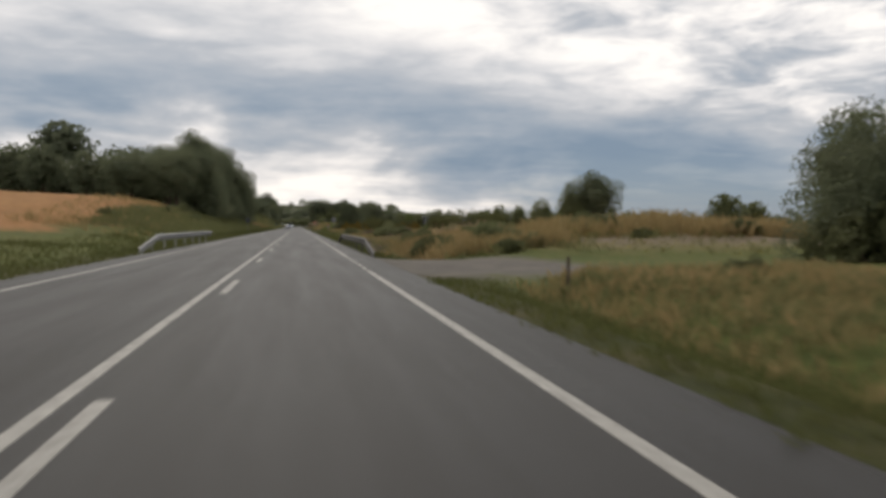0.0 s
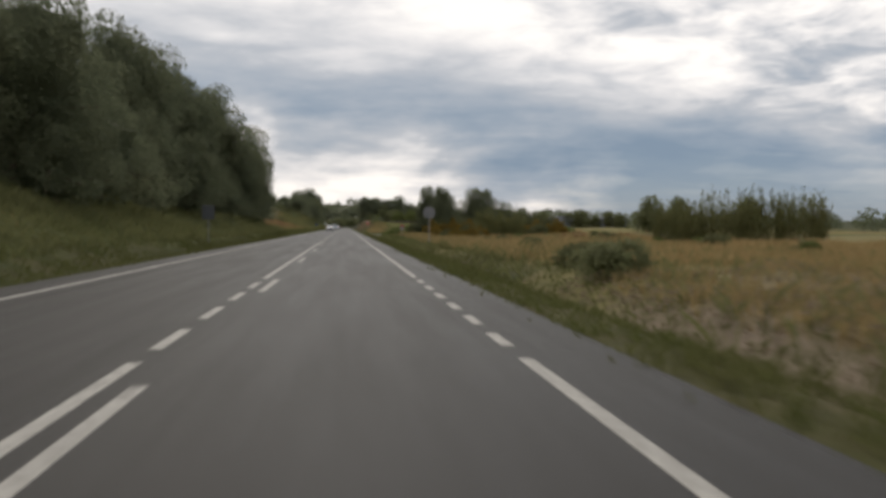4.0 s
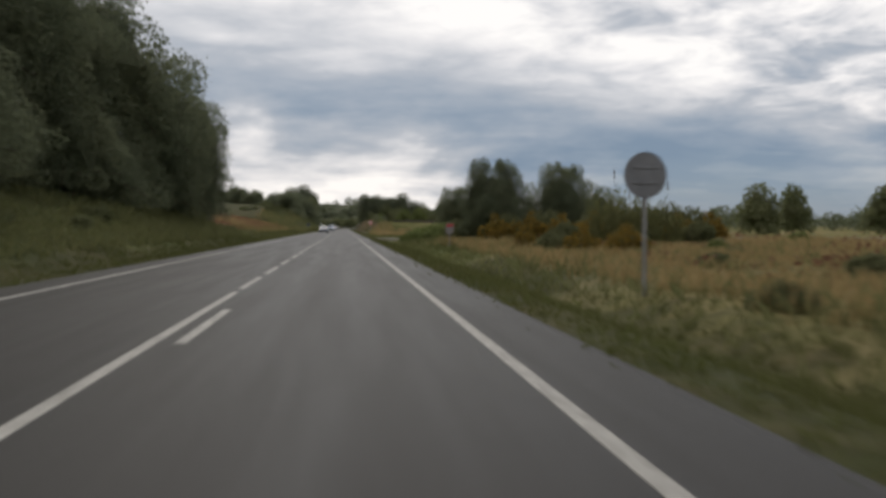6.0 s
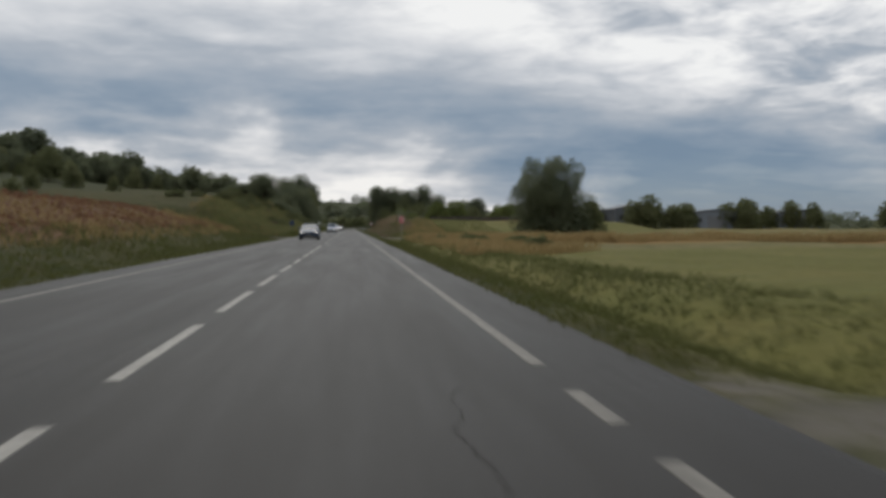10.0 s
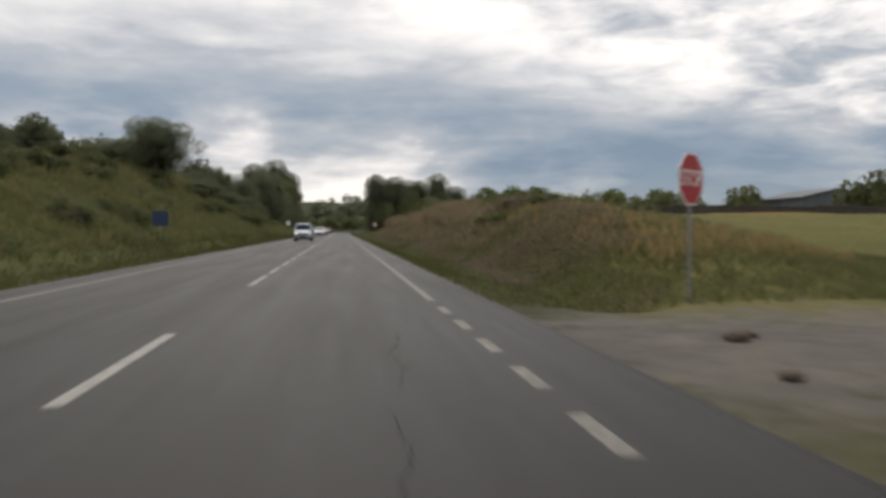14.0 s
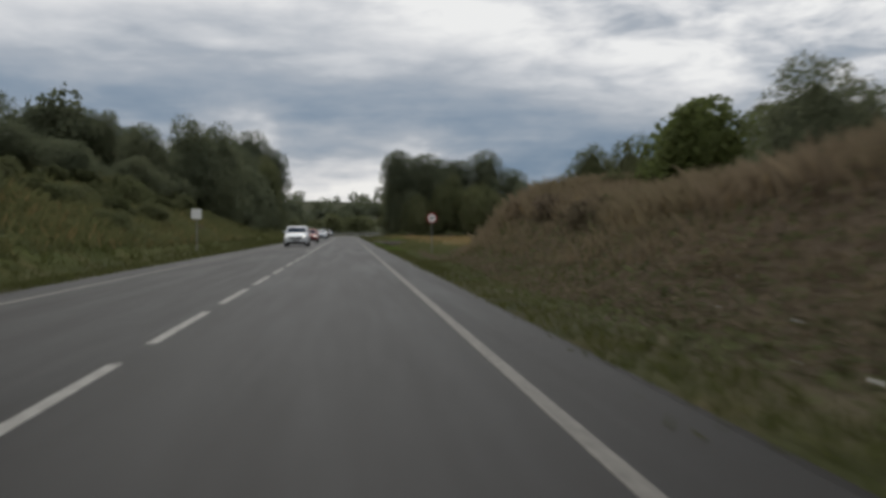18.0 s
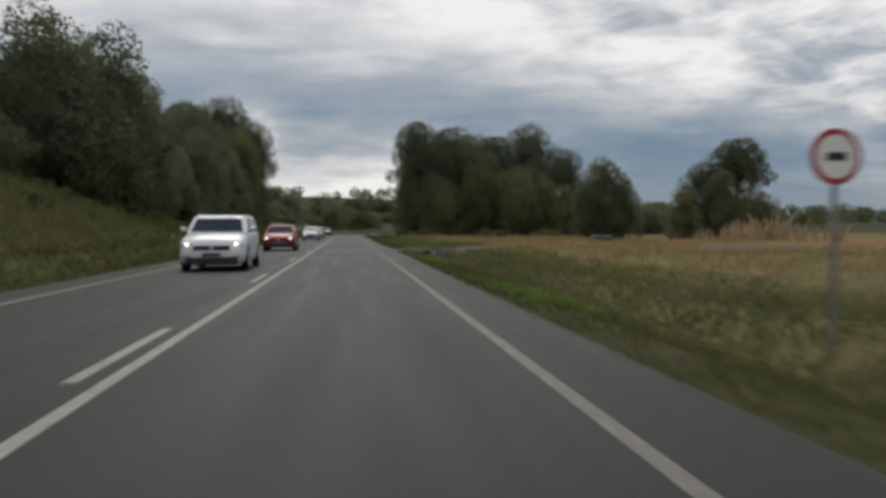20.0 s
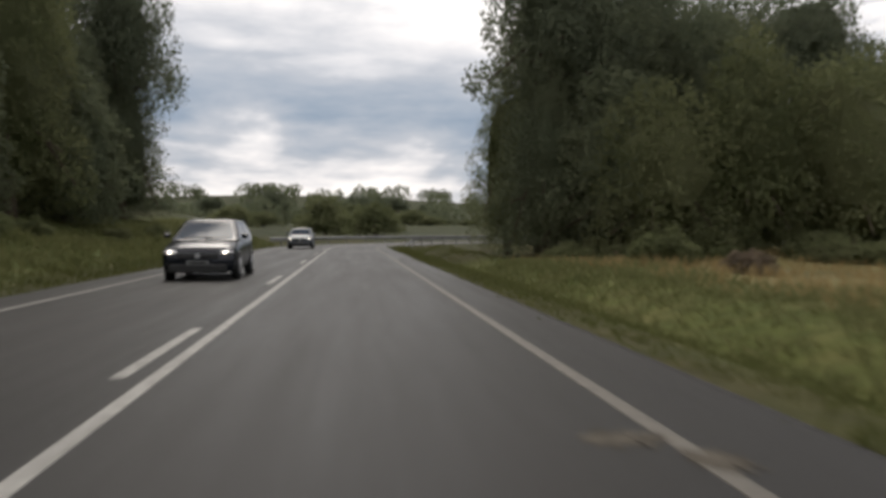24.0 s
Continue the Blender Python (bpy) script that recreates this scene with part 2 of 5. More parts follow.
def ground_mat():
    """One ground whose covers run into one another with ragged edges."""
    def build(n):
        p1 = n.noise(n.pos, 0.08, 5.0, 0.6, 0.6)
        p2 = n.noise(n.pos, 2.2, 6.0, 0.65)
        p3 = n.noise(n.pos, 0.6, 4.0, 0.6)
        rag = n.t.nodes.new("ShaderNodeSeparateColor")
        n.t.links.new(n.noise(n.pos, 1.1, 4.0, 0.65, 0.3, out=1), rag.inputs[0])
        weights = []
        for k in range(len(COVERS)):
            if k % 3 == 0:
                at = n.t.nodes.new("ShaderNodeAttribute")
                at.attribute_name = "cover_%d" % (k // 3)
                sep = n.t.nodes.new("ShaderNodeSeparateColor")
                n.t.links.new(at.outputs[0], sep.inputs[0])
            push = n.ramp(rag.outputs[k % 3], (0.38, 0.06), (0.62, 1.0))
            weights.append(n.math("MULTIPLY", sep.outputs[k % 3], push))
        total = weights[0]
        for w in weights[1:]:
            total = n.math("ADD", total, w)
        weights = [n.math("DIVIDE", w, n.math("ADD", total, 0.001)) for w in weights]

        def blend(tones):
            out = (0.0, 0.0, 0.0)
            for w, c in zip(weights, tones):
                v = n.t.nodes.new("ShaderNodeVectorMath")
                v.operation = "MULTIPLY_ADD"
                n.t.links.new(w, v.inputs[0])
                v.inputs[1].default_value = c
                if isinstance(out, tuple):
                    v.inputs[2].default_value = out
                else:
                    n.t.links.new(out, v.inputs[2])
                out = v.outputs[0]
            return out

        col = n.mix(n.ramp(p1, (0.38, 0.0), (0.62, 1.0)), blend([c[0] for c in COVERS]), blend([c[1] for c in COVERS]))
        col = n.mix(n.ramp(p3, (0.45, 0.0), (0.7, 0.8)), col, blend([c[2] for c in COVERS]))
        # shade in the low spots between tufts, put into the colour
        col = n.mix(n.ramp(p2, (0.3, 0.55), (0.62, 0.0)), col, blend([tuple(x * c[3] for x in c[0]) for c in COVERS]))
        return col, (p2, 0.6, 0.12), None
    return material("roadside_ground", build, 0.95, 0.1)


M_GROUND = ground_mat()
M_LEAF_DARK = leaf("leaf_dark", (0.104, 0.124, 0.078), (0.152, 0.172, 0.106), (0.192, 0.200, 0.118))
M_LEAF_PINE = leaf("leaf_pine", (0.106, 0.126, 0.084), (0.152, 0.172, 0.112), (0.164, 0.176, 0.112))
M_LEAF_MID = leaf("leaf_mid", (0.112, 0.130, 0.060), (0.165, 0.178, 0.086), (0.180, 0.182, 0.098))
M_LEAF_LIGHT = leaf("leaf_light", (0.112, 0.140, 0.046), (0.165, 0.192, 0.070))
M_HEATH = leaf("heath_sprig", (0.125, 0.068, 0.042), (0.165, 0.095, 0.058))
M_CLOVER = leaf("clover_leaf", (0.110, 0.180, 0.038), (0.165, 0.240, 0.058))
M_LEAF_SHRUB = leaf("leaf_shrub", (0.092, 0.104, 0.050), (0.135, 0.146, 0.070), (0.150, 0.148, 0.078))
M_BROOM = leaf("broom_flower", (0.075, 0.078, 0.030), (0.27, 0.165, 0.028), (0.21, 0.13, 0.025))
M_YELLOW = leaf("yellow_weed", (0.15, 0.135, 0.035), (0.27, 0.225, 0.05), (0.20, 0.18, 0.05))
M_REED = leaf("reed_leaf", (0.125, 0.140, 0.056), (0.175, 0.172, 0.080))
M_DRYLEAF = leaf("dry_bramble_leaf", (0.165, 0.132, 0.098), (0.205, 0.162, 0.118), (0.165, 0.144, 0.088))
M_BLADE = leaf("grass_blade", (0.080, 0.096, 0.030), (0.118, 0.124, 0.046), (0.130, 0.122, 0.054))
M_BLADE_DRY = leaf("dry_blade", (0.26, 0.185, 0.085), (0.34, 0.26, 0.135), (0.225, 0.18, 0.080))
M_STALK = leaf("withered_stalk", (0.20, 0.158, 0.108), (0.27, 0.214, 0.142), (0.21, 0.178, 0.105))
M_PLUME = leaf("pale_plume", (0.31, 0.23, 0.14), (0.39, 0.30, 0.19))
M_BARK = plain("bark", (0.085, 0.066, 0.050), 0.9, 0.1, 0, 0.4, 6.0)
M_STEEL = plain("galvanised_steel", (0.21, 0.21, 0.205), 0.5, 0.35, 0.35, 0.2, 2.0)
# darker copy of the steel: shade on the barrier's face put into the colour
M_SHADESTEEL = plain("shaded_steel", (0.060, 0.056, 0.052), 0.6, 0.3, 0.15, 0.3, 2.0)
M_SIGNBACK = plain("sign_back_grey", (0.16, 0.165, 0.175), 0.55, 0.3, 0.2, 0.15, 3.0)
M_DARKBACK = plain("sign_back_dark", (0.06, 0.065, 0.07), 0.6, 0.3, 0.1, 0.15, 3.0)
M_RED = plain("sign_red", (0.34, 0.020, 0.028), 0.5, 0.4, 0, 0.12, 4.0)
M_WHITE = plain("sign_white", (0.74, 0.74, 0.72), 0.5, 0.4, 0, 0.06, 4.0)
M_DULL = plain("weathered_white", (0.22, 0.20, 0.19), 0.6, 0.3, 0, 0.12, 4.0)
M_BLUE = plain("sign_blue", (0.018, 0.035, 0.085), 0.5, 0.4, 0, 0.1, 4.0)
M_CONCRETE = plain("concrete", (0.20, 0.178, 0.155), 0.9, 0.15, 0, 0.4, 1.1)
M_SAND = plain("road_sand", (0.080, 0.070, 0.056), 0.95, 0.1, 0, 0.45, 7.0)
M_CRACK = plain("crack_dark", (0.028, 0.026, 0.025), 1.0, 0.0, 0, 0.2, 5.0)
M_BLACK = plain("black_plastic", (0.02, 0.02, 0.02), 0.5, 0.4, 0, 0.2, 5.0)
M_SHED = plain("shed_sheet", (0.17, 0.19, 0.22), 0.6, 0.3, 0.1, 0.12, 0.5)
M_SHEDROOF = plain("shed_roof", (0.11, 0.12, 0.135), 0.6, 0.3, 0.1, 0.12, 0.5)
M_PALE = plain("pale_wall", (0.55, 0.53, 0.49), 0.8, 0.2, 0, 0.1, 0.4)
M_TEAL = plain("teal_tarp", (0.012, 0.048, 0.045), 0.5, 0.4, 0, 0.25, 3.0)

# ---- mesh helpers ----


def mesh_np(name, verts, faces, mats, mat_index=None, smooth=False):
    """A mesh from numpy arrays: verts (n,3), faces (m,3) or (m,4)."""
    me = bpy.data.meshes.new(name)
    verts = np.asarray(verts, np.float32)
    faces = np.asarray(faces, np.int32)
    k = faces.shape[1]
    me.vertices.add(len(verts))
    me.vertices.foreach_set("co", verts.ravel())
    me.loops.add(faces.size)
    me.loops.foreach_set("vertex_index", faces.ravel())
    me.polygons.add(len(faces))
    me.polygons.foreach_set("loop_start", np.arange(0, faces.size, k, dtype=np.int32))
    if mat_index is not None:
        me.polygons.foreach_set("material_index", np.asarray(mat_index, np.int32))
    me.polygons.foreach_set("use_smooth", np.full(len(faces), smooth))
    for m in mats:
        me.materials.append(m)
    me.update(calc_edges=True)
    return me


def part(name, bm, mat, parent=None, label="", smooth=False):
    """Links a bmesh as one mesh object, under a thing or a part."""
    me = bpy.data.meshes.new(name)
    bm.to_mesh(me)
    bm.free()
    if smooth:
        me.polygons.foreach_set("use_smooth", [True] * len(me.polygons))
    me.materials.append(mat)
    ob = new(name, me)
    ob.parent = parent
    return tagged(ob, label)


def box(bm, x0, x1, y0, y1, z0, z1, bevel=0.0):
    r = bmesh.ops.create_cube(bm, size=1)
    for v in r["verts"]:
        v.co = ((x0 + x1) / 2 + v.co.x * (x1 - x0), (y0 + y1) / 2 + v.co.y * (y1 - y0), (z0 + z1) / 2 + v.co.z * (z1 - z0))
    if bevel:
        bmesh.ops.bevel(bm, geom=list({e for v in r["verts"] for e in v.link_edges}), offset=bevel, segments=2, affect="EDGES", profile=0.5)
    return bm


def rod(bm, p, q, r0, r1=None, n=8):
    p, q = Vector(p), Vector(q)
    m = Matrix.Translation((p + q) / 2) @ (q - p).to_track_quat("Z", "Y").to_matrix().to_4x4()
    bmesh.ops.create_cone(bm, cap_ends=True, segments=n, radius1=r0, radius2=r0 if r1 is None else r1, depth=(q - p).length, matrix=m)
    return bm


# ---- lie of the land ----
BEND_Y, BEND_R = 585.0, 60.0


def ramp01(v, a, b):
    t = np.clip((np.asarray(v, float) - a) / (b - a), 0, 1)
    return t * t * (3 - 2 * t)


def across(x, y):
    """Signed distance from the road's middle, positive to the right."""
    x, y = np.asarray(x, float), np.asarray(y, float)
    bend = BEND_R - np.hypot(x - BEND_R, y - BEND_Y)
    after = BEND_Y + BEND_R - y
    return np.where(y < BEND_Y, x, np.where(x < BEND_R, bend, after))


def waves(x, y):
    return (np.sin(x * 0.31 + 1.7 * np.sin(y * 0.11)) * np.sin(y * 0.23 + 0.9) * 0.5
            + np.sin(x * 0.83 + y * 0.37) * np.sin(y * 0.71 - x * 0.29 + 2.0) * 0.25
            + np.sin(x * 2.1 - y * 1.3) * np.sin(y * 1.9 + 1.0) * 0.10)


def land(x, y):
    x, y = np.asarray(x, float), np.asarray(y, float)
    d = across(x, y)
    z = np.full(np.broadcast(x, y).shape, -0.05)
    L, R = -d - 5.2, d - 4.9
    away = ramp01(np.maximum(L, R), 0.0, 6.0)
    # left: land rises from the verge
    near = 0.27 * np.clip(L - 0.8, 0, 11)
    back = 0.055 * np.clip(L - 11.8, 0, 40) + 0.205 * np.clip(L - 36, 0, 72) * ramp01(y, 300, 520)
    low = 1 - 0.62 * ramp01(y, -40, -10) * (1 - ramp01(y, 55, 80))
    steep = 1 + 0.38 * ramp01(y, 70, 95) * (1 - ramp01(y, 205, 225)) + (0.75 + 0.75 * ramp01(y, 345, 400) * (1 - 0.85 * ramp01(y, 408, 440))) * ramp01(y, 322, 342) * (1 - ramp01(y, 470, 520))
    cross = 1 - 0.9 * ramp01(y, 306, 313) * (1 - ramp01(y, 323, 330)) * (1 - ramp01(L, 10, 40))
    calm = 1 - ramp01(y, 600, 640) * 0.85
    z = z + np.where(L > 0, (near * steep + back) * low * cross * calm, 0)
    # right: shallow ditch, then level fields, and one high bank
    ditch = np.exp(-((R - 1.7) / 0.9) ** 2) * 0.42
    deep = np.exp(-((R - 2.2) / 1.5) ** 2) * 0.8 * ramp01(y, 31, 38) * (1 - ramp01(y, 56, 64))
    paths = ramp01(y, 18, 20) * (1 - ramp01(y, 31, 33)) + ramp01(y, 216, 218) * (1 - ramp01(y, 228, 230)) + ramp01(y, 311, 313) * (1 - ramp01(y, 322, 324)) + ramp01(y, 481, 483) * (1 - ramp01(y, 490, 492))
    bank = (0.28 * ramp01(y, 322, 330) + 0.72 * ramp01(y, 324, 347)) * (1 - ramp01(y, 423, 436))
    bank = bank * (1 - ramp01(R, 6, 13) * (1 - ramp01(y, 335, 370)))
    rise = 2.15 * ramp01(R, 0.6, 4.8) + 0.25 * np.sin(y * 0.21) * ramp01(R, 2, 4) - 1.4 * ramp01(R, 8, 40) * ramp01(y, 378, 400) - 2.0 * ramp01(R, 41, 54) * (1 - ramp01(y, 378, 400))
    z = z + np.where(R > 0, -(ditch + deep) * (1 - paths) * (1 - bank) + rise * bank, 0)
    # the first field lies above the road behind its ditch
    z = z + np.where(R > 0, 0.75 * ramp01(R, 2.8, 9) * ramp01(y, 31, 43) * (1 - 0.55 * ramp01(y, 48, 62)) * (1 - ramp01(y, 98, 126)), 0)
    z = z + waves(x, y) * 0.28 * away * (1 - np.clip(paths, 0, 1) * (R > 0))
    # far hills
    far = 20 * np.exp(-(((x + 60) / 260) ** 2 + ((y - 1250) / 260) ** 2)) + 9 * ramp01(y, 900, 1300)
    return z + far * ramp01(y, 700, 1000)



# ---- ground ----


def steps(*spans):
    """Grid lines: (start, end, step) one after another."""
    out = []
    for a, b, st in spans:
        out.extend(np.arange(a, b, st))
    out.append(spans[-1][1])
    return np.array(out)


def build_ground():
    xs = steps((-2400, -400, 200), (-400, -120, 20), (-120, -40, 4), (-40, -16, 1.5), (-16, 16, 0.4), (16, 40, 1.5), (40, 120, 4), (120, 400, 20), (400, 2400, 200))
    ys = steps((-600, -60, 60), (-60, 660, 1.2), (660, 1400, 20), (1400, 4000, 200))
    X, Y = np.meshgrid(xs, ys)
    Z = land(X, Y)
    nx, ny = len(xs), len(ys)
    idx = np.arange(nx * ny).reshape(ny, nx)
    q = np.stack([idx[:-1, :-1], idx[:-1, 1:], idx[1:, 1:], idx[1:, :-1]], -1).reshape(-1, 4)
    cx, cy = (X[:-1, :-1] + X[1:, 1:]).ravel() / 2, (Y[:-1, :-1] + Y[1:, 1:]).ravel() / 2
    w = waves(cx * 0.7, cy * 0.7) * 3
    d = across(cx, cy)
    mi = np.zeros(len(q), int)
    right, left = d > 0, d < 0
    mi[right & (d > 7 + w) & (cy < 215)] = 1
    mi[right & (d > 6.2 + w * 0.3) & (cy > 38 + w) & (cy < 104 + w)] = 6
    mi[right & (d > 12 + w) & (cy > 42) & (cy < 152 + 3 * w)] = 2
    mi[right & (d > 9 + w) & (cy > 246) & (cy < 312)] = 5
    mi[right & (d > 5.7 + w * 0.2) & (cy > 229) & (cy <= 312)] = 5
    mi[right & (d > 8.2 + w) & (cy > 270 + 2 * w) & (cy < 312)] = 1
    mi[right & (d > 14 + w) & (cy > 288 + w) & (cy < 304 + w)] = 2
    mi[right & (d > 12) & (cy > 304 + w)] = 1
    mi[right & (d > 5.6 + w * 0.1) & (d < 9.4 + w * 0.2) & (cy > 327) & (cy < 436)] = 6
    mi[right & (d > 9.4 + w * 0.2) & (d < 40) & (cy > 327) & (cy < 438)] = 2
    mi[right & (d > 11.5 + w) & (cy > 323) & (cy < 366 + w)] = 5
    mi[right & (d > 7.5 + w) & (cy > 438) & (cy < 560)] = 1
    mi[right & (d > 19 + 2 * w) & (cy > 494 + w) & (cy < 540 + 2 * w)] = 2
    mi[right & (d > 6 + w * 0.2) & (d < 11 + w) & (cy > 500) & (cy < 566)] = 9
    mi[left & (d < -6.2 + w * 0.2) & (cy < 66)] = 9
    mi[left & (d < -7 + w * 0.4) & (d > -12) & (cy >= 66) & (cy < 216)] = 9
    mi[left & (d < -17 + w) & (cy > 28 + w) & (cy < 118)] = 4
    mi[left & (d < -13 + w) & (cy > 52 + w) & (cy < 118)] = 4
    mi[right & (d > 6 + w * 0.2) & (cy > 322) & (cy < 334 + w)] = 5
    mi[right & (d > 6 + w * 0.2) & (cy < 36)] = 9
    mi[right & (d > 5.6 + w * 0.2) & (d < 18) & (cy > 168 + w) & (cy < 217)] = 9
    mi[left & (d < -6.4 + w * 0.3) & (d > -15) & (cy > 326) & (cy < 600)] = 9
    mi[left & (d < -9.5 + w * 0.5) & (cy > 212) & (cy < 305)] = 3
    mi[left & (d < -40 + w) & (cy > 300)] = 8
    mi[(cy > 600) & (np.abs(d) > 9)] = 8
    mi[np.abs(cx) > 150 + 40 * np.sin(cy * 0.021 + 1.0) + 20 * np.sin(cy * 0.053)] = 8
    # side tracks of bare earth and gravel
    lane = lambda a, b: right & (cy > a + w * 0.15) & (cy < b + w * 0.15) & (d > 4.2) & (d < 70)
    mi[lane(20, 32) & (d < 10.5 + w * 0.3)] = 7
    mi[lane(218.5, 228)] = 7
    mi[lane(314.3, 322)] = 7
    mi[left & (cy > 314) & (cy < 322) & (d > -40)] = 7
    mi[lane(483, 490.5)] = 7
    # share of each cover at every corner, softened over a stride or two
    one = np.zeros((ny - 1, nx - 1, 12), np.float32)
    np.put_along_axis(one, mi.reshape(ny - 1, nx - 1, 1), 1.0, 2)
    pad = np.pad(one, ((1, 1), (1, 1), (0, 0)), "edge")
    share = (pad[:-1, :-1] + pad[1:, :-1] + pad[:-1, 1:] + pad[1:, 1:]) / 4
    for axis in (1, 1, 0):
        wide = np.pad(share, [(1, 1) if a == axis else (0, 0) for a in range(3)], "edge")
        cut = [slice(None)] * 3
        lo, hi = list(cut), list(cut)
        lo[axis], hi[axis] = slice(None, -2), slice(2, None)
        share = share * 0.5 + (wide[tuple(lo)] + wide[tuple(hi)]) * 0.25
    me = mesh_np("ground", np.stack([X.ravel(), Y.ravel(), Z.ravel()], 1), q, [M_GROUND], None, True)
    flat = share.reshape(-1, 12)
    for k in range(4):
        att = me.attributes.new("cover_%d" % k, "FLOAT_COLOR", "POINT")
        att.data.foreach_set("color", np.concatenate([flat[:, 3 * k:3 * k + 3], np.ones((len(flat), 1), np.float32)], 1).ravel())
    tagged(new("ground", me), "uneven roadside land with grass, dry fields and banks", "ground", kind="structure")


build_ground()

# ---- road ----


def centre(u):
    """Point and right-hand direction on the road's middle, u metres along."""
    u = np.asarray(u, float)
    a = np.clip((u - BEND_Y) / BEND_R, 0, math.pi / 2)
    over = np.clip(u - BEND_Y - BEND_R * math.pi / 2, 0, None)
    x = BEND_R * (1 - np.cos(a)) + over
    y = np.minimum(u, BEND_Y) + BEND_R * np.sin(a)
    return x, y, np.cos(a), -np.sin(a)


def ribbon(name, u, rows, mat):
    """Strip along the road; rows are (offset to the right, height) from left to right."""
    x, y, rx, ry = centre(u)
    v = np.concatenate([np.stack([x + rx * o, y + ry * o, np.full_like(x, z)], 1) for o, z in rows])
    n, k = len(u), len(rows)
    i = np.arange(n * k).reshape(k, n)
    q = np.stack([i[:-1, :-1], i[1:, :-1], i[1:, 1:], i[:-1, 1:]], -1).reshape(-1, 4)
    return mesh_np(name, v, q, [mat])


U_ALL = np.concatenate([np.arange(-90, 580, 6.0), np.arange(580, 700, 2.0), np.arange(700, 1000, 20.0)])
road = tagged(new("road", ribbon("road", U_ALL, [(-5.05, -0.30), (-4.9, -0.03), (-4.7, 0.0), (0, 0.015), (4.35, 0.0), (4.5, -0.03), (4.65, -0.30)], M_ASPHALT)),
              "worn grey asphalt country road with two lanes", "road", kind="structure")


def line_piece(name, u0, u1, off, width, z=0.02, mat=None):
    u = np.linspace(u0, u1, max(2, int((u1 - u0) / (4 if u1 < 580 else 1.5)) + 1))
    ob = new(name, ribbon(name, u, [(off - width / 2, z - 0.006), (off - width / 2 + 0.004, z), (off + width / 2 - 0.004, z), (off + width / 2, z - 0.006)], mat or M_PAINT))
    ob.parent = road
    return ob


def line_z(off):
    return 0.020 - 0.015 * min(1.0, abs(off) / 4.3)


def solid(name, u0, u1, off, width, mat=None):
    line_piece(name, u0, u1, off, width, line_z(off), mat)


def dashes(name, u0, u1, off, width, mark, gap, mat=None):
    u = u0
    while u < u1:
        line_piece(name, u, min(u + mark, u1), off, width, line_z(off), mat)
        u += mark + gap


# edge lines, broken at the mouths of the side tracks
for a, b in ((-80, 22.5), (32.5, 96), (108.3, 217), (229.5, 311), (323.5, 466), (466, 482), (490.6, 800)):
    solid("edge_line", a, b, 3.43, 0.135, M_FAINT if a > 460 else M_WORN if a > 200 else None)
for a, b in ((22.5, 32), (96, 108), (217, 229), (311, 323), (482, 490.3)):
    dashes("edge_dash", a + 0.8, b, 3.43, 0.135, 1.05, 0.85, M_FAINT if a > 460 else M_WORN if a > 200 else None)
for a, b in ((-80, 213), (226, 312), (324, 800)):
    solid("edge_line", a, b, -3.70, 0.14, M_WORN if a > 200 else None)
dashes("edge_dash", 214, 226, -3.70, 0.14, 1.7, 1.5, M_WORN)
# middle of the road
for a, b in ((-80, 96), (107.8, 149), (441, 760)):
    solid("centre_line", a, b, 0.0, 0.13)
dashes("centre_dash", 96.8, 107.5, 0.0, 0.13, 1.6, 1.1)
dashes("centre_dash", 2.4, 147, 0.30, 0.13, 3.6, 9.1)
dashes("centre_dash", 149.8, 277, 0.0, 0.13, 3.75, 1.53)
for u in (286.0, 298.8, 315.3, 327.6):
    line_piece("centre_dash", u, u + 4.0, 0.0, 0.13, line_z(0))
dashes("centre_dash", 332.7, 440, 0.0, 0.13, 3.6, 1.4)
dashes("centre_dash", 443.8, 600, -0.30, 0.13, 3.6, 8.9)

# ---- trees and bushes ----


def kites(rng, pts, out, size, flat=0.35):
    """Folded kite leaves or leaf sprays at pts, turned roughly along out."""
    n = len(pts)
    nrm = out + rng.normal(0, flat, (n, 3))
    nrm /= np.linalg.norm(nrm, axis=1, keepdims=True) + 1e-6
    a = np.cross(nrm, rng.normal(0, 1, (n, 3)))
    a /= np.linalg.norm(a, axis=1, keepdims=True) + 1e-6
    b = np.cross(nrm, a)
    s = (size * rng.uniform(0.6, 1.35, n))[:, None]
    v = np.stack([pts - a * s * 0.5, pts + b * s * 0.34 + nrm * s * 0.12, pts + a * s * 0.6, pts - b * s * 0.34 + nrm * s * 0.12], 1).reshape(-1, 3)
    i = np.arange(n * 4).reshape(n, 4)
    return v, np.concatenate([i[:, [0, 1, 2]], i[:, [0, 2, 3]]])


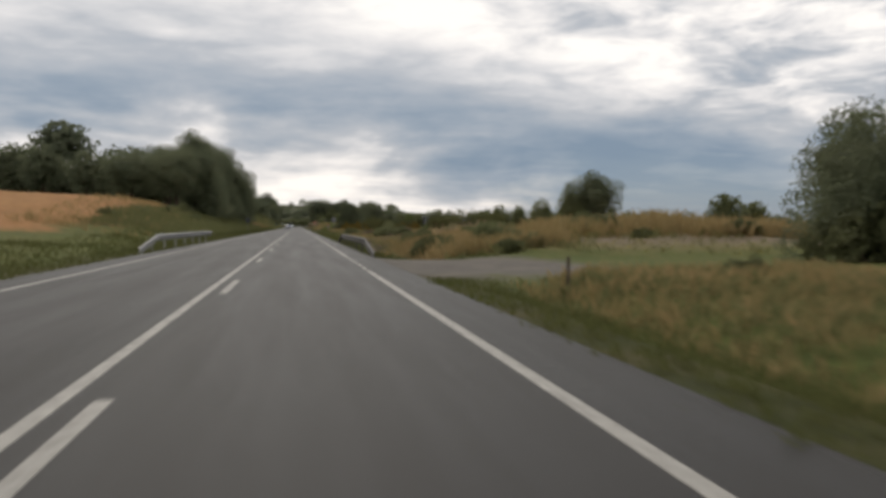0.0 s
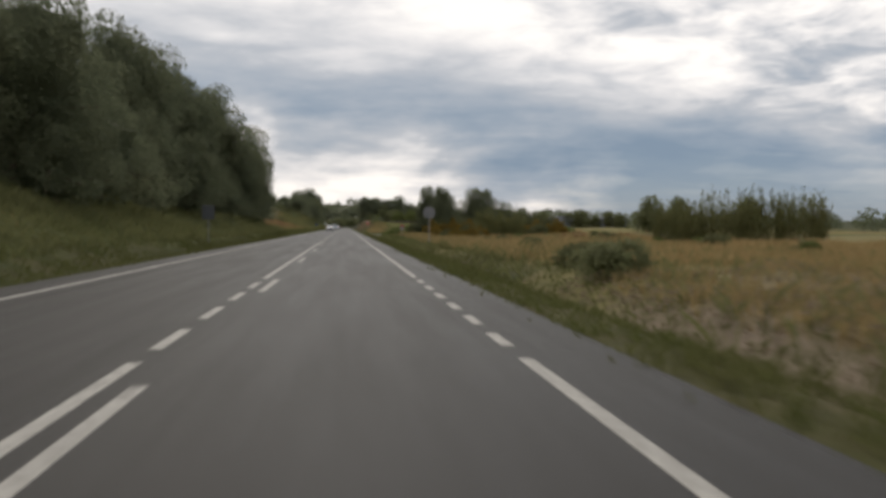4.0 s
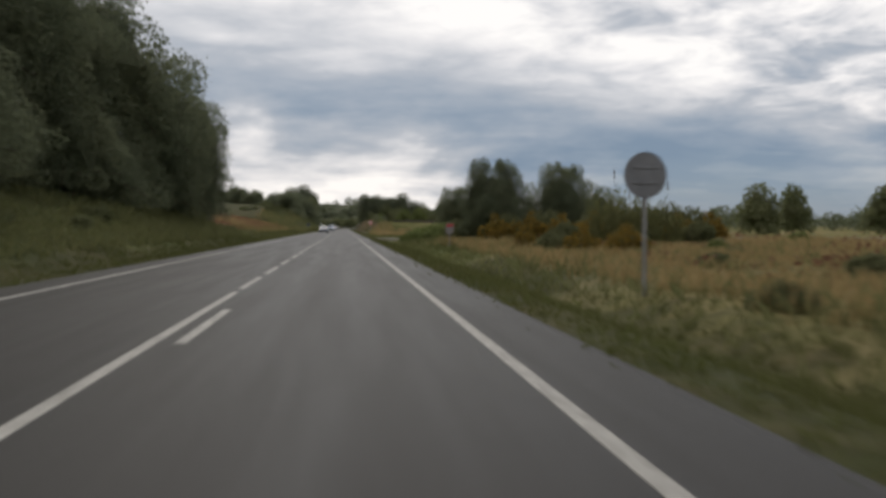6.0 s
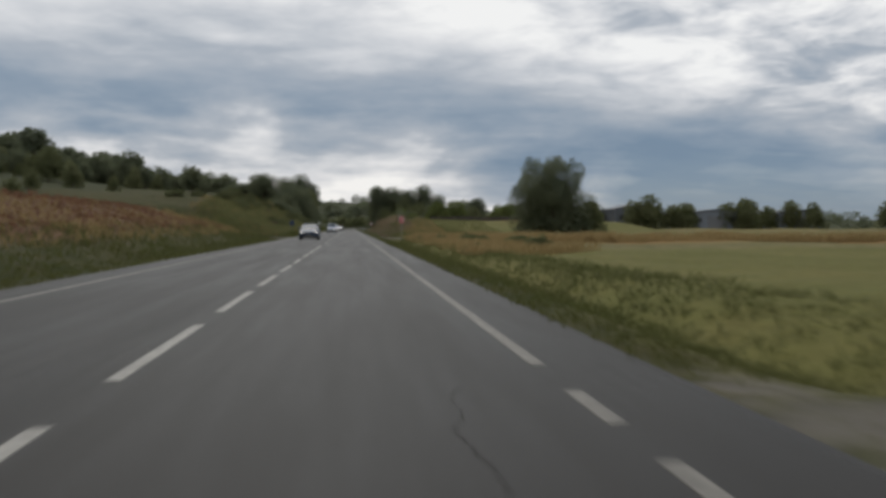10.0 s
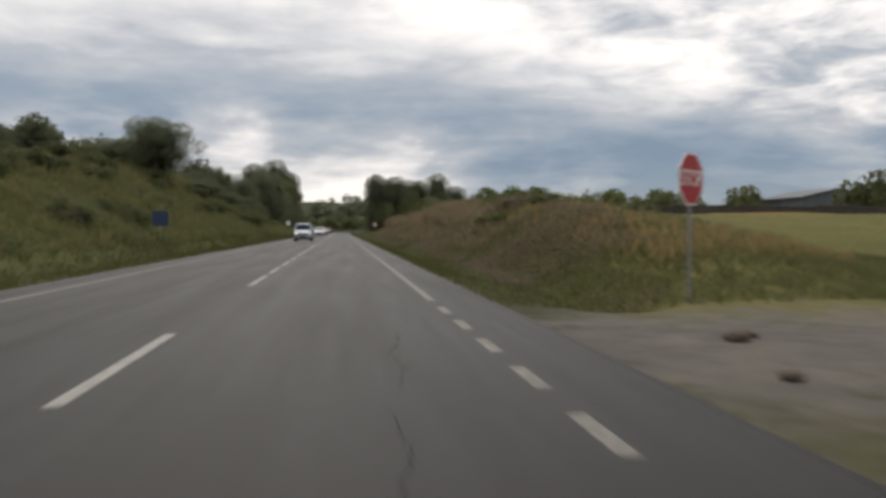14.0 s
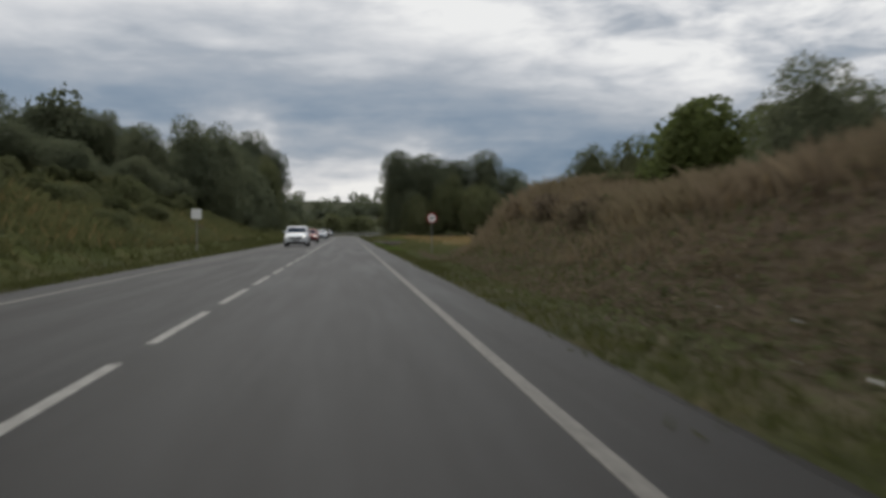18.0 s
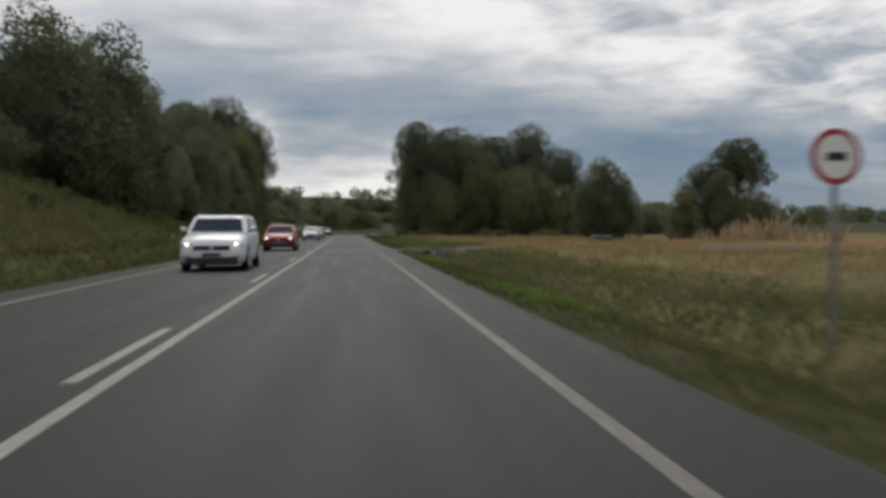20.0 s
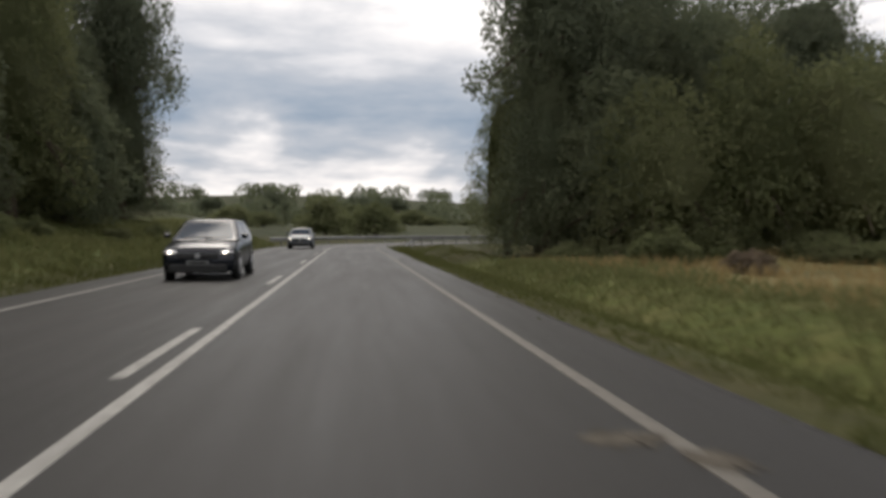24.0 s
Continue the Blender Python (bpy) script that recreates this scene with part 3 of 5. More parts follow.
def crown_mesh(name, rng, blobs, count, size, mat, core=0.72):
    """Leaf sprays on and under the skin of many lumps, with a dim heart inside."""
    c = np.array([b[0] for b in blobs], float)
    r = np.array([b[1] for b in blobs], float)
    wgt = (r[:, 0] * r[:, 2])
    pick = rng.choice(len(blobs), count, p=wgt / wgt.sum())
    d = rng.normal(0, 1, (count, 3))
    d /= np.linalg.norm(d, axis=1, keepdims=True)
    shell = rng.uniform(0.62, 1.06, count) + np.abs(rng.normal(0, 0.05, count)) + (rng.random(count) < 0.03) * rng.uniform(0, 0.22, count)
    p = c[pick] + d * r[pick] * shell[:, None]
    inside = np.zeros(count, bool)
    for ci, ri in zip(c, r):
        inside |= (((p - ci) / ri) ** 2).sum(1) < 0.28
    p, d = p[~inside], d[~inside]
    keep = p[:, 2] > 0.02
    v, f = kites(rng, p[keep], d[keep], size, 0.65)
    V, F, base = [v], [f], len(v)
    bm = bmesh.new()
    bmesh.ops.create_icosphere(bm, subdivisions=2, radius=1)
    bm.verts.ensure_lookup_table()
    sv = np.array([q.co[:] for q in bm.verts])
    sf = np.array([[q.index for q in t.verts] for t in bm.faces])
    bm.free()
    # one ragged dim heart in the thick of the crown
    k = int(np.argmax(r[:, 0] * r[:, 2]))
    heart = sv * (core * (1 + rng.normal(0, 0.16, (len(sv), 1)))) * r[k] + c[k]
    heart[:, 2] = np.maximum(heart[:, 2], -0.15)
    V.append(heart)
    F.append(sf + base)
    return mesh_np(name, np.concatenate(V), np.concatenate(F), [mat])


def trunk_mesh(name, rng, height, radius, tips, lean=0.3):
    """Tapered trunk with limbs to the given tips."""
    bm = bmesh.new()
    pts = [Vector((0, 0, -0.3))]
    for k in range(1, 6):
        pts.append(Vector((rng.normal(0, lean * 0.3), rng.normal(0, lean * 0.3), height * k / 5)))
    for k in range(5):
        rod(bm, pts[k], pts[k + 1], radius * (1 - 0.13 * k), radius * (1 - 0.13 * (k + 1)), 8)
    for tip in tips:
        tip = Vector(tip)
        foot = pts[2] + (pts[5] - pts[2]) * rng.uniform(0.1, 1.0)
        mid = foot.lerp(tip, 0.5) + Vector((0, 0, -0.25))
        rod(bm, foot, mid, radius * 0.42, radius * 0.28, 6)
        rod(bm, mid, tip, radius * 0.28, radius * 0.08, 6)
    me = bpy.data.meshes.new(name)
    bm.to_mesh(me)
    bm.free()
    me.materials.append(M_BARK)
    return me


def make_tree(name, seed, h, w, kind, mat, leaves, size, label, group=""):
    """One tree as an Empty with trunk and crown; h and w in metres."""
    rng = np.random.default_rng(seed)
    blobs = []
    if kind == "round":
        for k in range(30):
            a, t = k * 2.4 + rng.uniform(0, 0.8), (k + rng.uniform(0, 1)) / 30
            z = h * (0.22 + 0.66 * t)
            env = w / 2 * math.sin(math.pi * (0.17 + 0.72 * t)) * rng.uniform(0.48, 0.94)
            s = w * rng.uniform(0.09, 0.20)
            blobs.append(((math.cos(a) * env, math.sin(a) * env, z), (s, s, s * 0.85)))
        blobs.append(((0, 0, h * 0.56), (w * 0.35, w * 0.35, h * 0.34)))
    elif kind == "skirt":
        for k in range(34):
            a, t = k * 2.4 + rng.uniform(0, 0.8), (k + rng.uniform(0, 1)) / 34
            z = h * (0.07 + 0.83 * t)
            env = w / 2 * (1 - 0.80 * t ** 2.0) * rng.uniform(0.48, 0.96)
            s = w * rng.uniform(0.09, 0.19)
            blobs.append(((math.cos(a) * env, math.sin(a) * env, z), (s, s, s * 0.9)))
        blobs.append(((0, 0, h * 0.44), (w * 0.36, w * 0.36, h * 0.44)))
    elif kind == "column":
        for k in range(40):
            a, t = k * 2.4 + rng.uniform(0, 0.8), (k + 0.5) / 40
            z = h * (0.06 + 0.84 * t)
            env = w / 2 * (1 - 0.70 * t ** 2.2) * rng.uniform(0.45, 0.84)
            s = w * rng.uniform(0.13, 0.21)
            blobs.append(((math.cos(a) * env, math.sin(a) * env, z), (s, s, s * 0.85)))
        blobs.append(((0, 0, h * 0.45), (w * 0.33, w * 0.33, h * 0.46)))
    elif kind == "dome":
        for k in range(52):
            a, t = k * 2.4 + rng.uniform(0, 0.8), (k + 0.5) / 52
            z = h * (0.10 + 0.78 * t)
            lobe = 1 + 0.05 * math.sin(2 * a + 1.0) + 0.08 * math.sin(3 * a + 7 * t)
            env = w / 2 * math.sqrt(max(0.05, 1 - ((t - 0.40) / 0.74) ** 2)) * rng.uniform(0.52, 0.98) * lobe
            s = w * rng.uniform(0.06, 0.15)
            blobs.append(((math.cos(a) * env, math.sin(a) * env, z), (s, s, s * rng.uniform(0.75, 1.15))))
        for k in range(14):
            a, e = rng.uniform(0, 6.28), w * rng.uniform(0.05, 0.30)
            s = w * rng.uniform(0.035, 0.06)
            blobs.append(((math.cos(a) * e, math.sin(a) * e, h * rng.uniform(0.82, 0.93)), (s, s, s * 1.4)))
        blobs.append(((0, 0, h * 0.47), (w * 0.40, w * 0.40, h * 0.41)))
    elif kind == "pine":
        for k in range(24):
            a, t = k * 2.4 + rng.uniform(0, 0.8), (k + rng.uniform(0, 1)) / 24
            z = h * (0.48 + 0.42 * t)
            env = w / 2 * math.cos(1.35 * t ** 1.3) * rng.uniform(0.5, 0.82)
            s = w * rng.uniform(0.14, 0.22)
            blobs.append(((math.cos(a) * env, math.sin(a) * env, z), (s, s, s * 0.62)))
        blobs.append(((0, 0, h * 0.70), (w * 0.28, w * 0.28, h * 0.2)))
    else:  # low mound
        for k in range(15):
            a, t = rng.uniform(0, 6.28), math.sqrt(rng.uniform(0, 1))
            s = w * rng.uniform(0.12, 0.2)
            z = h * (0.78 - 0.45 * t) * rng.uniform(0.55, 1.0)
            blobs.append(((math.cos(a) * w / 2 * t * 0.8, math.sin(a) * w / 2 * t * 0.8, z), (s, s, min(s, h * 0.33))))
    top = new(name)
    tips = [b[0] for b in blobs[:9]]
    trunk = new("trunk", trunk_mesh("trunk", rng, h * (0.72 if kind != "mound" else 0.4), max(0.05, 0.022 * h + 0.008 * w), tips))
    crown = new("crown", crown_mesh("crown", rng, blobs, leaves, size, mat))
    for o in (trunk, crown):
        o.parent = top
    return tagged(top, label, "tree" if kind != "mound" else "bush", group)


LIB = {
    "dark": [make_tree("broadleaf_tree", 10 + i, 12, 9 + i, "round", M_LEAF_DARK, 19000, 0.19, "tall dark green broadleaf tree beside the road", "roadside trees") for i in range(3)],
    "skirt": [make_tree("leafy_tree", 20 + i, 10, 8 + i * 0.8, "skirt", M_LEAF_DARK, 9500, 0.24, "dense dark green tree leafy to the ground", "roadside trees") for i in range(3)],
    "mid": [make_tree("round_tree", 30 + i, 9, 8 + i, "skirt", M_LEAF_MID, 8500, 0.24, "bushy mid-green tree in the field", "field trees") for i in range(3)],
    "pine": [make_tree("stone_pine", 40 + i, 16, 10 + i, "pine", M_LEAF_PINE, 19000, 0.21, "tall stone pine with a rounded dark crown", "pine trees") for i in range(3)],
    "tall": [make_tree("tall_tree", 200 + i, 15, 9, "column", M_LEAF_MID if i == 2 else M_LEAF_DARK, 22000, 0.18, "tall dense green tree leafy to the ground" if i < 2 else "tall olive-green tree leafy to the ground", "roadside trees") for i in range(3)],
    "lone": [make_tree("lone_tree", 15, 11.6, 11.4, "dome", M_LEAF_DARK, 60000, 0.15, "dense rounded dark green tree standing by itself")],
    "far_dark": [make_tree("distant_tree", 110 + i, 12, 10, "round", M_LEAF_DARK, 1500, 0.8, "distant dark green broadleaf tree", "distant trees") for i in range(2)],
    "far_skirt": [make_tree("distant_tree", 120 + i, 10, 8.8, "skirt", M_LEAF_DARK, 1500, 0.7, "distant bushy dark green tree", "distant trees") for i in range(2)],
    "far_mid": [make_tree("distant_tree", 130 + i, 9, 9, "skirt", M_LEAF_MID, 1500, 0.7, "distant bushy mid-green tree", "distant trees") for i in range(2)],
    "far_pine": [make_tree("distant_pine", 140 + i, 16, 11, "pine", M_LEAF_PINE, 1500, 0.9, "distant stone pine on the hill", "distant pines") for i in range(2)],
    "shrub": [make_tree("shrub", 60 + i, 2.4, 3.4 + 0.5 * i, "mound", M_LEAF_MID, 2600, 0.20, "low green shrub in rough grass", "shrubs") for i in range(3)],
    "darkshrub": [make_tree("dark_shrub", 70 + i, 2.2, 3.2 + 0.5 * i, "mound", M_LEAF_SHRUB, 2600, 0.20, "low dark green shrub in rough grass", "shrubs") for i in range(2)],
    "bramble": [make_tree("bramble", 80 + i, 1.7, 4.2, "mound", M_LEAF_LIGHT, 2000, 0.26, "bright green bramble thicket", "bramble thickets") for i in range(2)],
    "dry": [make_tree("dry_bramble", 90 + i, 1.3, 3.2, "mound", M_DRYLEAF, 1500, 0.22, "dry brown bramble on the bank", "dry brambles") for i in range(3)],
    "broom": [make_tree("broom_bush", 95 + i, 2.2, 3.0, "mound", M_BROOM, 1300, 0.20, "broom bush covered in orange-yellow flowers", "broom bushes") for i in range(2)],
    "light": [make_tree("light_tree", 98 + i, 5, 5, "skirt", M_LEAF_LIGHT, 3200, 0.30, "small light green tree", "field trees") for i in range(2)],
}
SIZE = {"far_dark": (12, 10), "far_skirt": (10, 8.8), "far_mid": (9, 9), "far_pine": (16, 11), "lone": (11.6, 11.4), "tall": (15, 9), "dark": (12, 10), "skirt": (10, 8.8), "mid": (9, 9), "pine": (16, 11), "shrub": (2.4, 3.9), "darkshrub": (2.2, 3.5),
        "bramble": (1.7, 4.2), "dry": (1.3, 3.2), "broom": (2.2, 3.0), "light": (5, 5)}
USED = set()
trng = random.Random(5)


def plant(kind, x, y, top=None, width=None, sink=0.1, base=None):
    """Sets one tree of the kind with its top at that height above sea level 0 and that width."""
    if kind in ("dark", "skirt", "mid", "pine") and ((abs(x) > 26 and not 525 < y < 605 and not (x > 0 and y < 140)) or abs(x) > 54 or y > 605):
        kind = "far_" + kind
    g = float(land(x, y)) if base is None else base
    h0, w0 = SIZE[kind]
    h = (top - g) if top is not None else h0 * trng.uniform(0.85, 1.15)
    w = width if width is not None else w0 * h / h0 * trng.uniform(0.9, 1.1)
    if kind == "skirt" and h / w > 1.45:
        kind = "tall"
        h0, w0 = SIZE[kind]
    i = trng.randrange(len(LIB[kind]))
    m = pose(x, y, g - sink, 0, 0, trng.uniform(0, 360)) @ Matrix.Diagonal((w / w0, w / w0, h / h0, 1))
    src = LIB[kind][i]
    if (kind, i) not in USED:
        USED.add((kind, i))
        src.matrix_basis = m
        return src
    ob = copy_thing(src, Matrix.Identity(4))
    ob.matrix_basis = m
    return ob


def grove(kind, n, x0, x1, y0, y1, top0, top1, seed, width=None):
    r = random.Random(seed)
    for k in range(n):
        x, y = r.uniform(x0, x1), y0 + (y1 - y0) * (k + r.uniform(0.1, 0.9)) / n
        plant(kind, x, y, r.uniform(top0, top1), width)


def hill_row(kind, n, x0, x1, y0, y1, h0, h1, seed):
    """Trees of their own height on sloping land."""
    r = random.Random(seed)
    for k in range(n):
        x, y = r.uniform(x0, x1), r.uniform(y0, y1)
        h = r.uniform(h0, h1)
        plant(kind, x, y, float(land(x, y)) + h, h * r.uniform(0.75, 1.0))


def bush_row(kind, n, x0, x1, y0, y1, h0, h1, seed):
    """Low bushes of their own height, wherever the ground is."""
    r = random.Random(seed)
    for k in range(n):
        x, y = r.uniform(x0, x1), y0 + (y1 - y0) * (k + r.uniform(0.1, 0.9)) / n
        h = r.uniform(h0, h1)
        plant(kind, x, y, float(land(x, y)) + h, h * r.uniform(1.5, 2.1))


# left: woods beside the first stretch
plant("dark", -13.5, 131, 13.6, 9)
plant("dark", -15.5, 126, 12.6, 10)
plant("dark", -22, 128, 12.4, 10)
grove("dark", 3, -20, -14, 140, 160, 13.5, 15, 1)
grove("dark", 7, -19, -15, 160, 196, 16.5, 19.5, 63)
grove("skirt", 13, -14, -11.5, 124, 210, 7, 11, 2, 6.5)
grove("dark", 3, -30, -21, 122, 150, 11, 13, 3)
grove("dark", 7, -30, -20, 150, 215, 13, 16, 62)
plant("dark", -11.6, 212, 14.2, 9)
plant("skirt", -11, 214, 9.5, 6)
plant("dark", -12.8, 203, 15, 9)
plant("pine", -50, 200, 25, 16)
grove("dark", 16, -130, -40, 150, 190, 13, 16, 4)
grove("dark", 9, -62, -28, 150, 190, 13, 15.5, 5)
# right of the first stretch
plant("dark", 48.4, 130, 10.6, 10.5)
plant("mid", 44.6, 129.5, 8.6, 6.5)
plant("mid", 40, 131, 5.6, 6)
plant("skirt", 50, 68, 12.2, 11)
plant("skirt", 53, 70, 10, 10)
plant("mid", 90, 166, 8.5, 10)
plant("mid", 99, 170, 7, 9)
plant("mid", 61.5, 250, 7.4, 7.5)
plant("mid", 68.5, 253, 7.8, 6)
plant("mid", 82.5, 252, 7.8, 6.8)
plant("skirt", 22.4, 28.5, 6.1, 4.6)
plant("darkshrub", 21.4, 27.6, 3.0, 4.4)
plant("darkshrub", 23.4, 27.4, 3.6, 4.0)
plant("darkshrub", 8.3, 43.5, 1.2, 2.4)
# bushes with broom before the green thicket
plant("lone", 13.3, 197, 6.6, 6.0)
plant("skirt", 14.0, 198, 4.4, 4.6)
plant("lone", 19.6, 201, 6.6, 5.6)
plant("skirt", 23.2, 203, 5.0, 5.0)
plant("skirt", 16.6, 201, 3.8, 4.2)
plant("darkshrub", 12.0, 203, 2.6, 4.2)
plant("darkshrub", 11.2, 198, 2.3, 3.6)
for x, y, s, w in ((12.3, 190.4, 2.7, 2.7), (14.6, 190.8, 2.9, 3.0), (16.8, 189.4, 2.7, 3.0), (19.2, 190, 2.9, 3.2), (21.8, 190.8, 2.8, 3.0), (24.6, 189.5, 2.7, 3.2), (27.5, 191, 2.9, 3.2), (17.6, 184, 2.1, 2.4), (13.3, 166.5, 1.7, 2.0), (12.6, 170.5, 1.6, 1.9), (11.4, 177, 1.6, 1.8), (15.2, 172, 1.7, 2.1)):
    plant("broom", x, y, s, w)
for x, y, s, w in ((13.4, 192, 2.7, 3.2), (16.2, 192.5, 3.0, 3.6), (20.4, 193, 3.2, 3.8), (23.6, 193, 3.2, 3.8), (27, 194, 3.4, 4.2), (14.0, 168, 1.4, 2.4), (12.4, 174, 1.3, 2.2), (15.6, 186, 2.3, 3.0), (20.5, 186, 2.4, 3.2), (23.5, 184, 2.4, 3.2)):
    plant("darkshrub", x, y, s, w)
# thicket
for x, y, s, w in ((7.9, 214.6, 0.8, 2.2), (8.9, 213.2, 1.1, 2.4), (8.3, 211.5, 0.8, 2.0)):
    plant("bramble", x, y, s, w)
for x, y, s in ((10.2, 214.5, 1.6), (11.5, 213.5, 1.8), (9.5, 209, 1.3), (10.5, 212, 1.7), (13, 210, 1.9), (14, 214, 2.1), (17, 212, 2.2), (18, 208, 1.7), (21, 213, 2.2), (25, 211, 2.0), (24, 206, 1.7), (29, 213, 1.9), (12, 206, 1.3), (33, 210, 1.8)):
    plant("bramble", x, y, s)
# lone tree and what stands round it
plant("lone", 29.4, 338, 11.2, 11.0)
plant("skirt", 27.5, 337, 5.0, 6)
plant("skirt", 31.5, 336.5, 5.5, 8)
plant("mid", 35.5, 339, 5.2, 4.5)
grove("mid", 12, 62, 125, 404, 412, 6.4, 8.6, 8)
grove("mid", 8, 30, 66, 420, 470, 6.5, 8.5, 9)
grove("light", 9, 14, 60, 425, 470, 6, 8, 10)
# top of the high bank
for x, y, s, w in ((12.8, 412, 5.4, 3.4), (14.6, 413, 4.9, 3.4), (15.2, 410.5, 4.9, 3.4)):
    plant("skirt", x, y, s, w)
for x, y, s, w in ((10.4, 349, 3.3, 2.2), (10.9, 352, 3.5, 2.4), (10.7, 355, 3.5, 2.3), (11.2, 366, 3.4, 2.6)):
    plant("shrub", x, y, s, w)
for x, y, s, w in ((8.6, 343, 2.1, 1.6), (8.4, 345.5, 2.0, 1.7), (8.9, 348, 2.3, 1.7)):
    plant("bramble", x, y, s, w)
plant("light", 13.2, 419, 5.5, 4)
plant("light", 14.2, 422, 5.6, 4.4)
plant("mid", 12.0, 427, 4.8, 3.4)
plant("mid", 14.0, 428, 5.2, 3.6)
bush_row("dry", 18, 8.2, 10.6, 342, 432, 0.5, 1.0, 11)
bush_row("shrub", 16, 8.8, 11.2, 342, 432, 0.6, 1.2, 58)
grove("skirt", 12, -21, -13.5, 402, 462, 6.0, 7.4, 51, 5.2)
grove("skirt", 9, -30, -20, 400, 465, 8, 9.6, 52, 6.5)
bush_row("shrub", 14, -13.5, -8.5, 405, 470, 1.2, 2.2, 53)
bush_row("shrub", 6, -13, -9, 405, 445, 1.0, 1.7, 54)
bush_row("light", 8, 10, 12.5, 345, 400, 0.9, 1.7, 12)
bush_row("shrub", 14, 10, 14, 350, 430, 0.8, 1.5, 13)
bush_row("darkshrub", 8, 10, 14, 380, 430, 0.9, 1.6, 30)
# left bank and its trees
plant("dark", -14.9, 391, 12.1, 7.5)
plant("skirt", -15.6, 392.5, 11.0, 6.0)
bush_row("shrub", 8, -12, -8.5, 345, 400, 0.6, 1.1, 60)
plant("dark", -19, 395, 10.2, 7.5)
plant("skirt", -23, 398, 9, 6)
bush_row("darkshrub", 20, -18, -10, 348, 470, 0.9, 1.7, 14)
bush_row("shrub", 12, -22, -13, 336, 402, 1.1, 2.1, 66)
bush_row("shrub", 14, -17, -9, 345, 465, 0.7, 1.5, 15)
bush_row("shrub", 14, -14, -8.5, 72, 215, 0.7, 1.5, 31)
bush_row("darkshrub", 16, 9, 28, 35, 80, 0.8, 1.4, 32)
bush_row("darkshrub", 14, 8.5, 26, 104, 165, 0.6, 1.2, 64)
bush_row("shrub", 6, 12, 32, 120, 185, 0.6, 1.1, 33)
bush_row("light", 6, 12, 32, 120, 185, 0.6, 1.0, 50)
grove("skirt", 16, -26, -13, 432, 585, 8, 12, 16, 7.5)
grove("dark", 12, -34, -22, 420, 580, 11, 14, 17)
grove("skirt", 14, -15, -12, 462, 590, 5.5, 8, 18, 4.8)
grove("skirt", 4, -15, -12, 480, 500, 11.5, 13.5, 36, 8)
grove("skirt", 4, -15.5, -12.5, 502, 524, 8.5, 10.0, 47, 6.5)
grove("dark", 12, -46, -20, 470, 525, 13.0, 15.5, 48)
grove("skirt", 7, -16, -12, 525, 575, 10, 12.5, 37, 7.5)
bush_row("shrub", 18, -12.5, -9.5, 462, 592, 0.6, 1.2, 38)
bush_row("darkshrub", 5, 7.6, 10, 297, 309, 0.5, 0.85, 39)
bush_row("shrub", 11, 7.6, 12, 294, 310, 0.5, 0.9, 65)
bush_row("shrub", 5, 8, 13, 262, 296, 0.7, 1.1, 57)
hill_row("mid", 40, -80, -34, 290, 400, 2.5, 4.5, 40)
grove("dark", 16, -60, -28, 400, 452, 13, 15.5, 42)
grove("skirt", 8, -24, -16, 400, 440, 7, 8.8, 43, 6)
bush_row("dry", 5, 9, 18, 56, 100, 0.8, 1.3, 44)
bush_row("shrub", 9, 8.5, 20, 36, 80, 1.1, 1.8, 59)
bush_row("shrub", 5, 10, 22, 6, 18, 0.5, 0.9, 74)
bush_row("shrub", 12, 8, 22, 34, 112, 1.0, 1.6, 45)
bush_row("dry", 5, -14, -8.5, 335, 460, 0.6, 1.0, 46)
hill_row("dark", 26, -105, -48, 310, 440, 4, 6.5, 41)
for x, y, tp, w in ((-19, 583, 24, 12), (-14.5, 586, 20.5, 9), (-25, 580, 22.5, 11), (-21, 560, 19, 10), (-18, 545, 17.5, 9)):
    plant("pine", x, y, tp, w)
grove("skirt", 7, -17, -11.5, 560, 592, 13, 17, 19, 7)
grove("skirt", 4, -17.5, -14.5, 535, 560, 14.5, 16.5, 61, 7.5)
# wooded hill on the left
hill_row("pine", 60, -160, -84, 490, 720, 12, 16, 20)
hill_row("mid", 60, -110, -34, 330, 560, 4, 6.5, 21)
hill_row("dark", 50, -110, -42, 410, 640, 6.5, 9.5, 35)
# pines and oaks on the right before the bend
for x, y, tp, w in ((12.5, 570, 19.2, 9.9), (22.5, 577, 17.4, 10), (16, 573, 17.5, 9), (19, 575, 18.6, 11), (26, 578, 17.8, 11), (32.5, 580, 19.8, 11), (39, 582, 15.8, 9)):
    plant("pine", x, y, tp, w)
for x, y, tp, w in ((12.0, 569, 12, 6.5), (14.8, 566, 10, 7), (16.5, 570, 14, 8), (12.6, 574, 15, 6.5), (40, 576, 9.5, 8), (45, 580, 13, 8), (20, 585, 14, 9), (25, 582, 15, 9), (21, 570, 14.5, 8), (33, 575, 14, 8), (11.2, 576, 12, 5.5), (28, 586, 11, 9)):
    plant("skirt", x, y, tp, w)
for x, y, tp, w in ((24, 571, 13, 9.5), (30, 572, 12, 9.5), (21.5, 565, 11.5, 9), (27, 565, 11, 9), (32, 567, 9.5, 8.5), (36, 572, 8.5, 8), (16, 563, 9, 7)):
    plant("mid", x, y, tp, w)
bush_row("darkshrub", 10, 11, 40, 556, 564, 1.2, 2.2, 71)
bush_row("shrub", 12, 10, 44, 552, 562, 0.9, 1.7, 72)
bush_row("dry", 10, 10, 42, 546, 558, 0.7, 1.2, 73)
plant("skirt", 30.7, 530, 9.4, 7.4)
plant("skirt", 28.6, 530, 6.5, 5)
plant("skirt", 33, 531, 7.2, 5)
plant("mid", 37.7, 525, 5.0, 4)
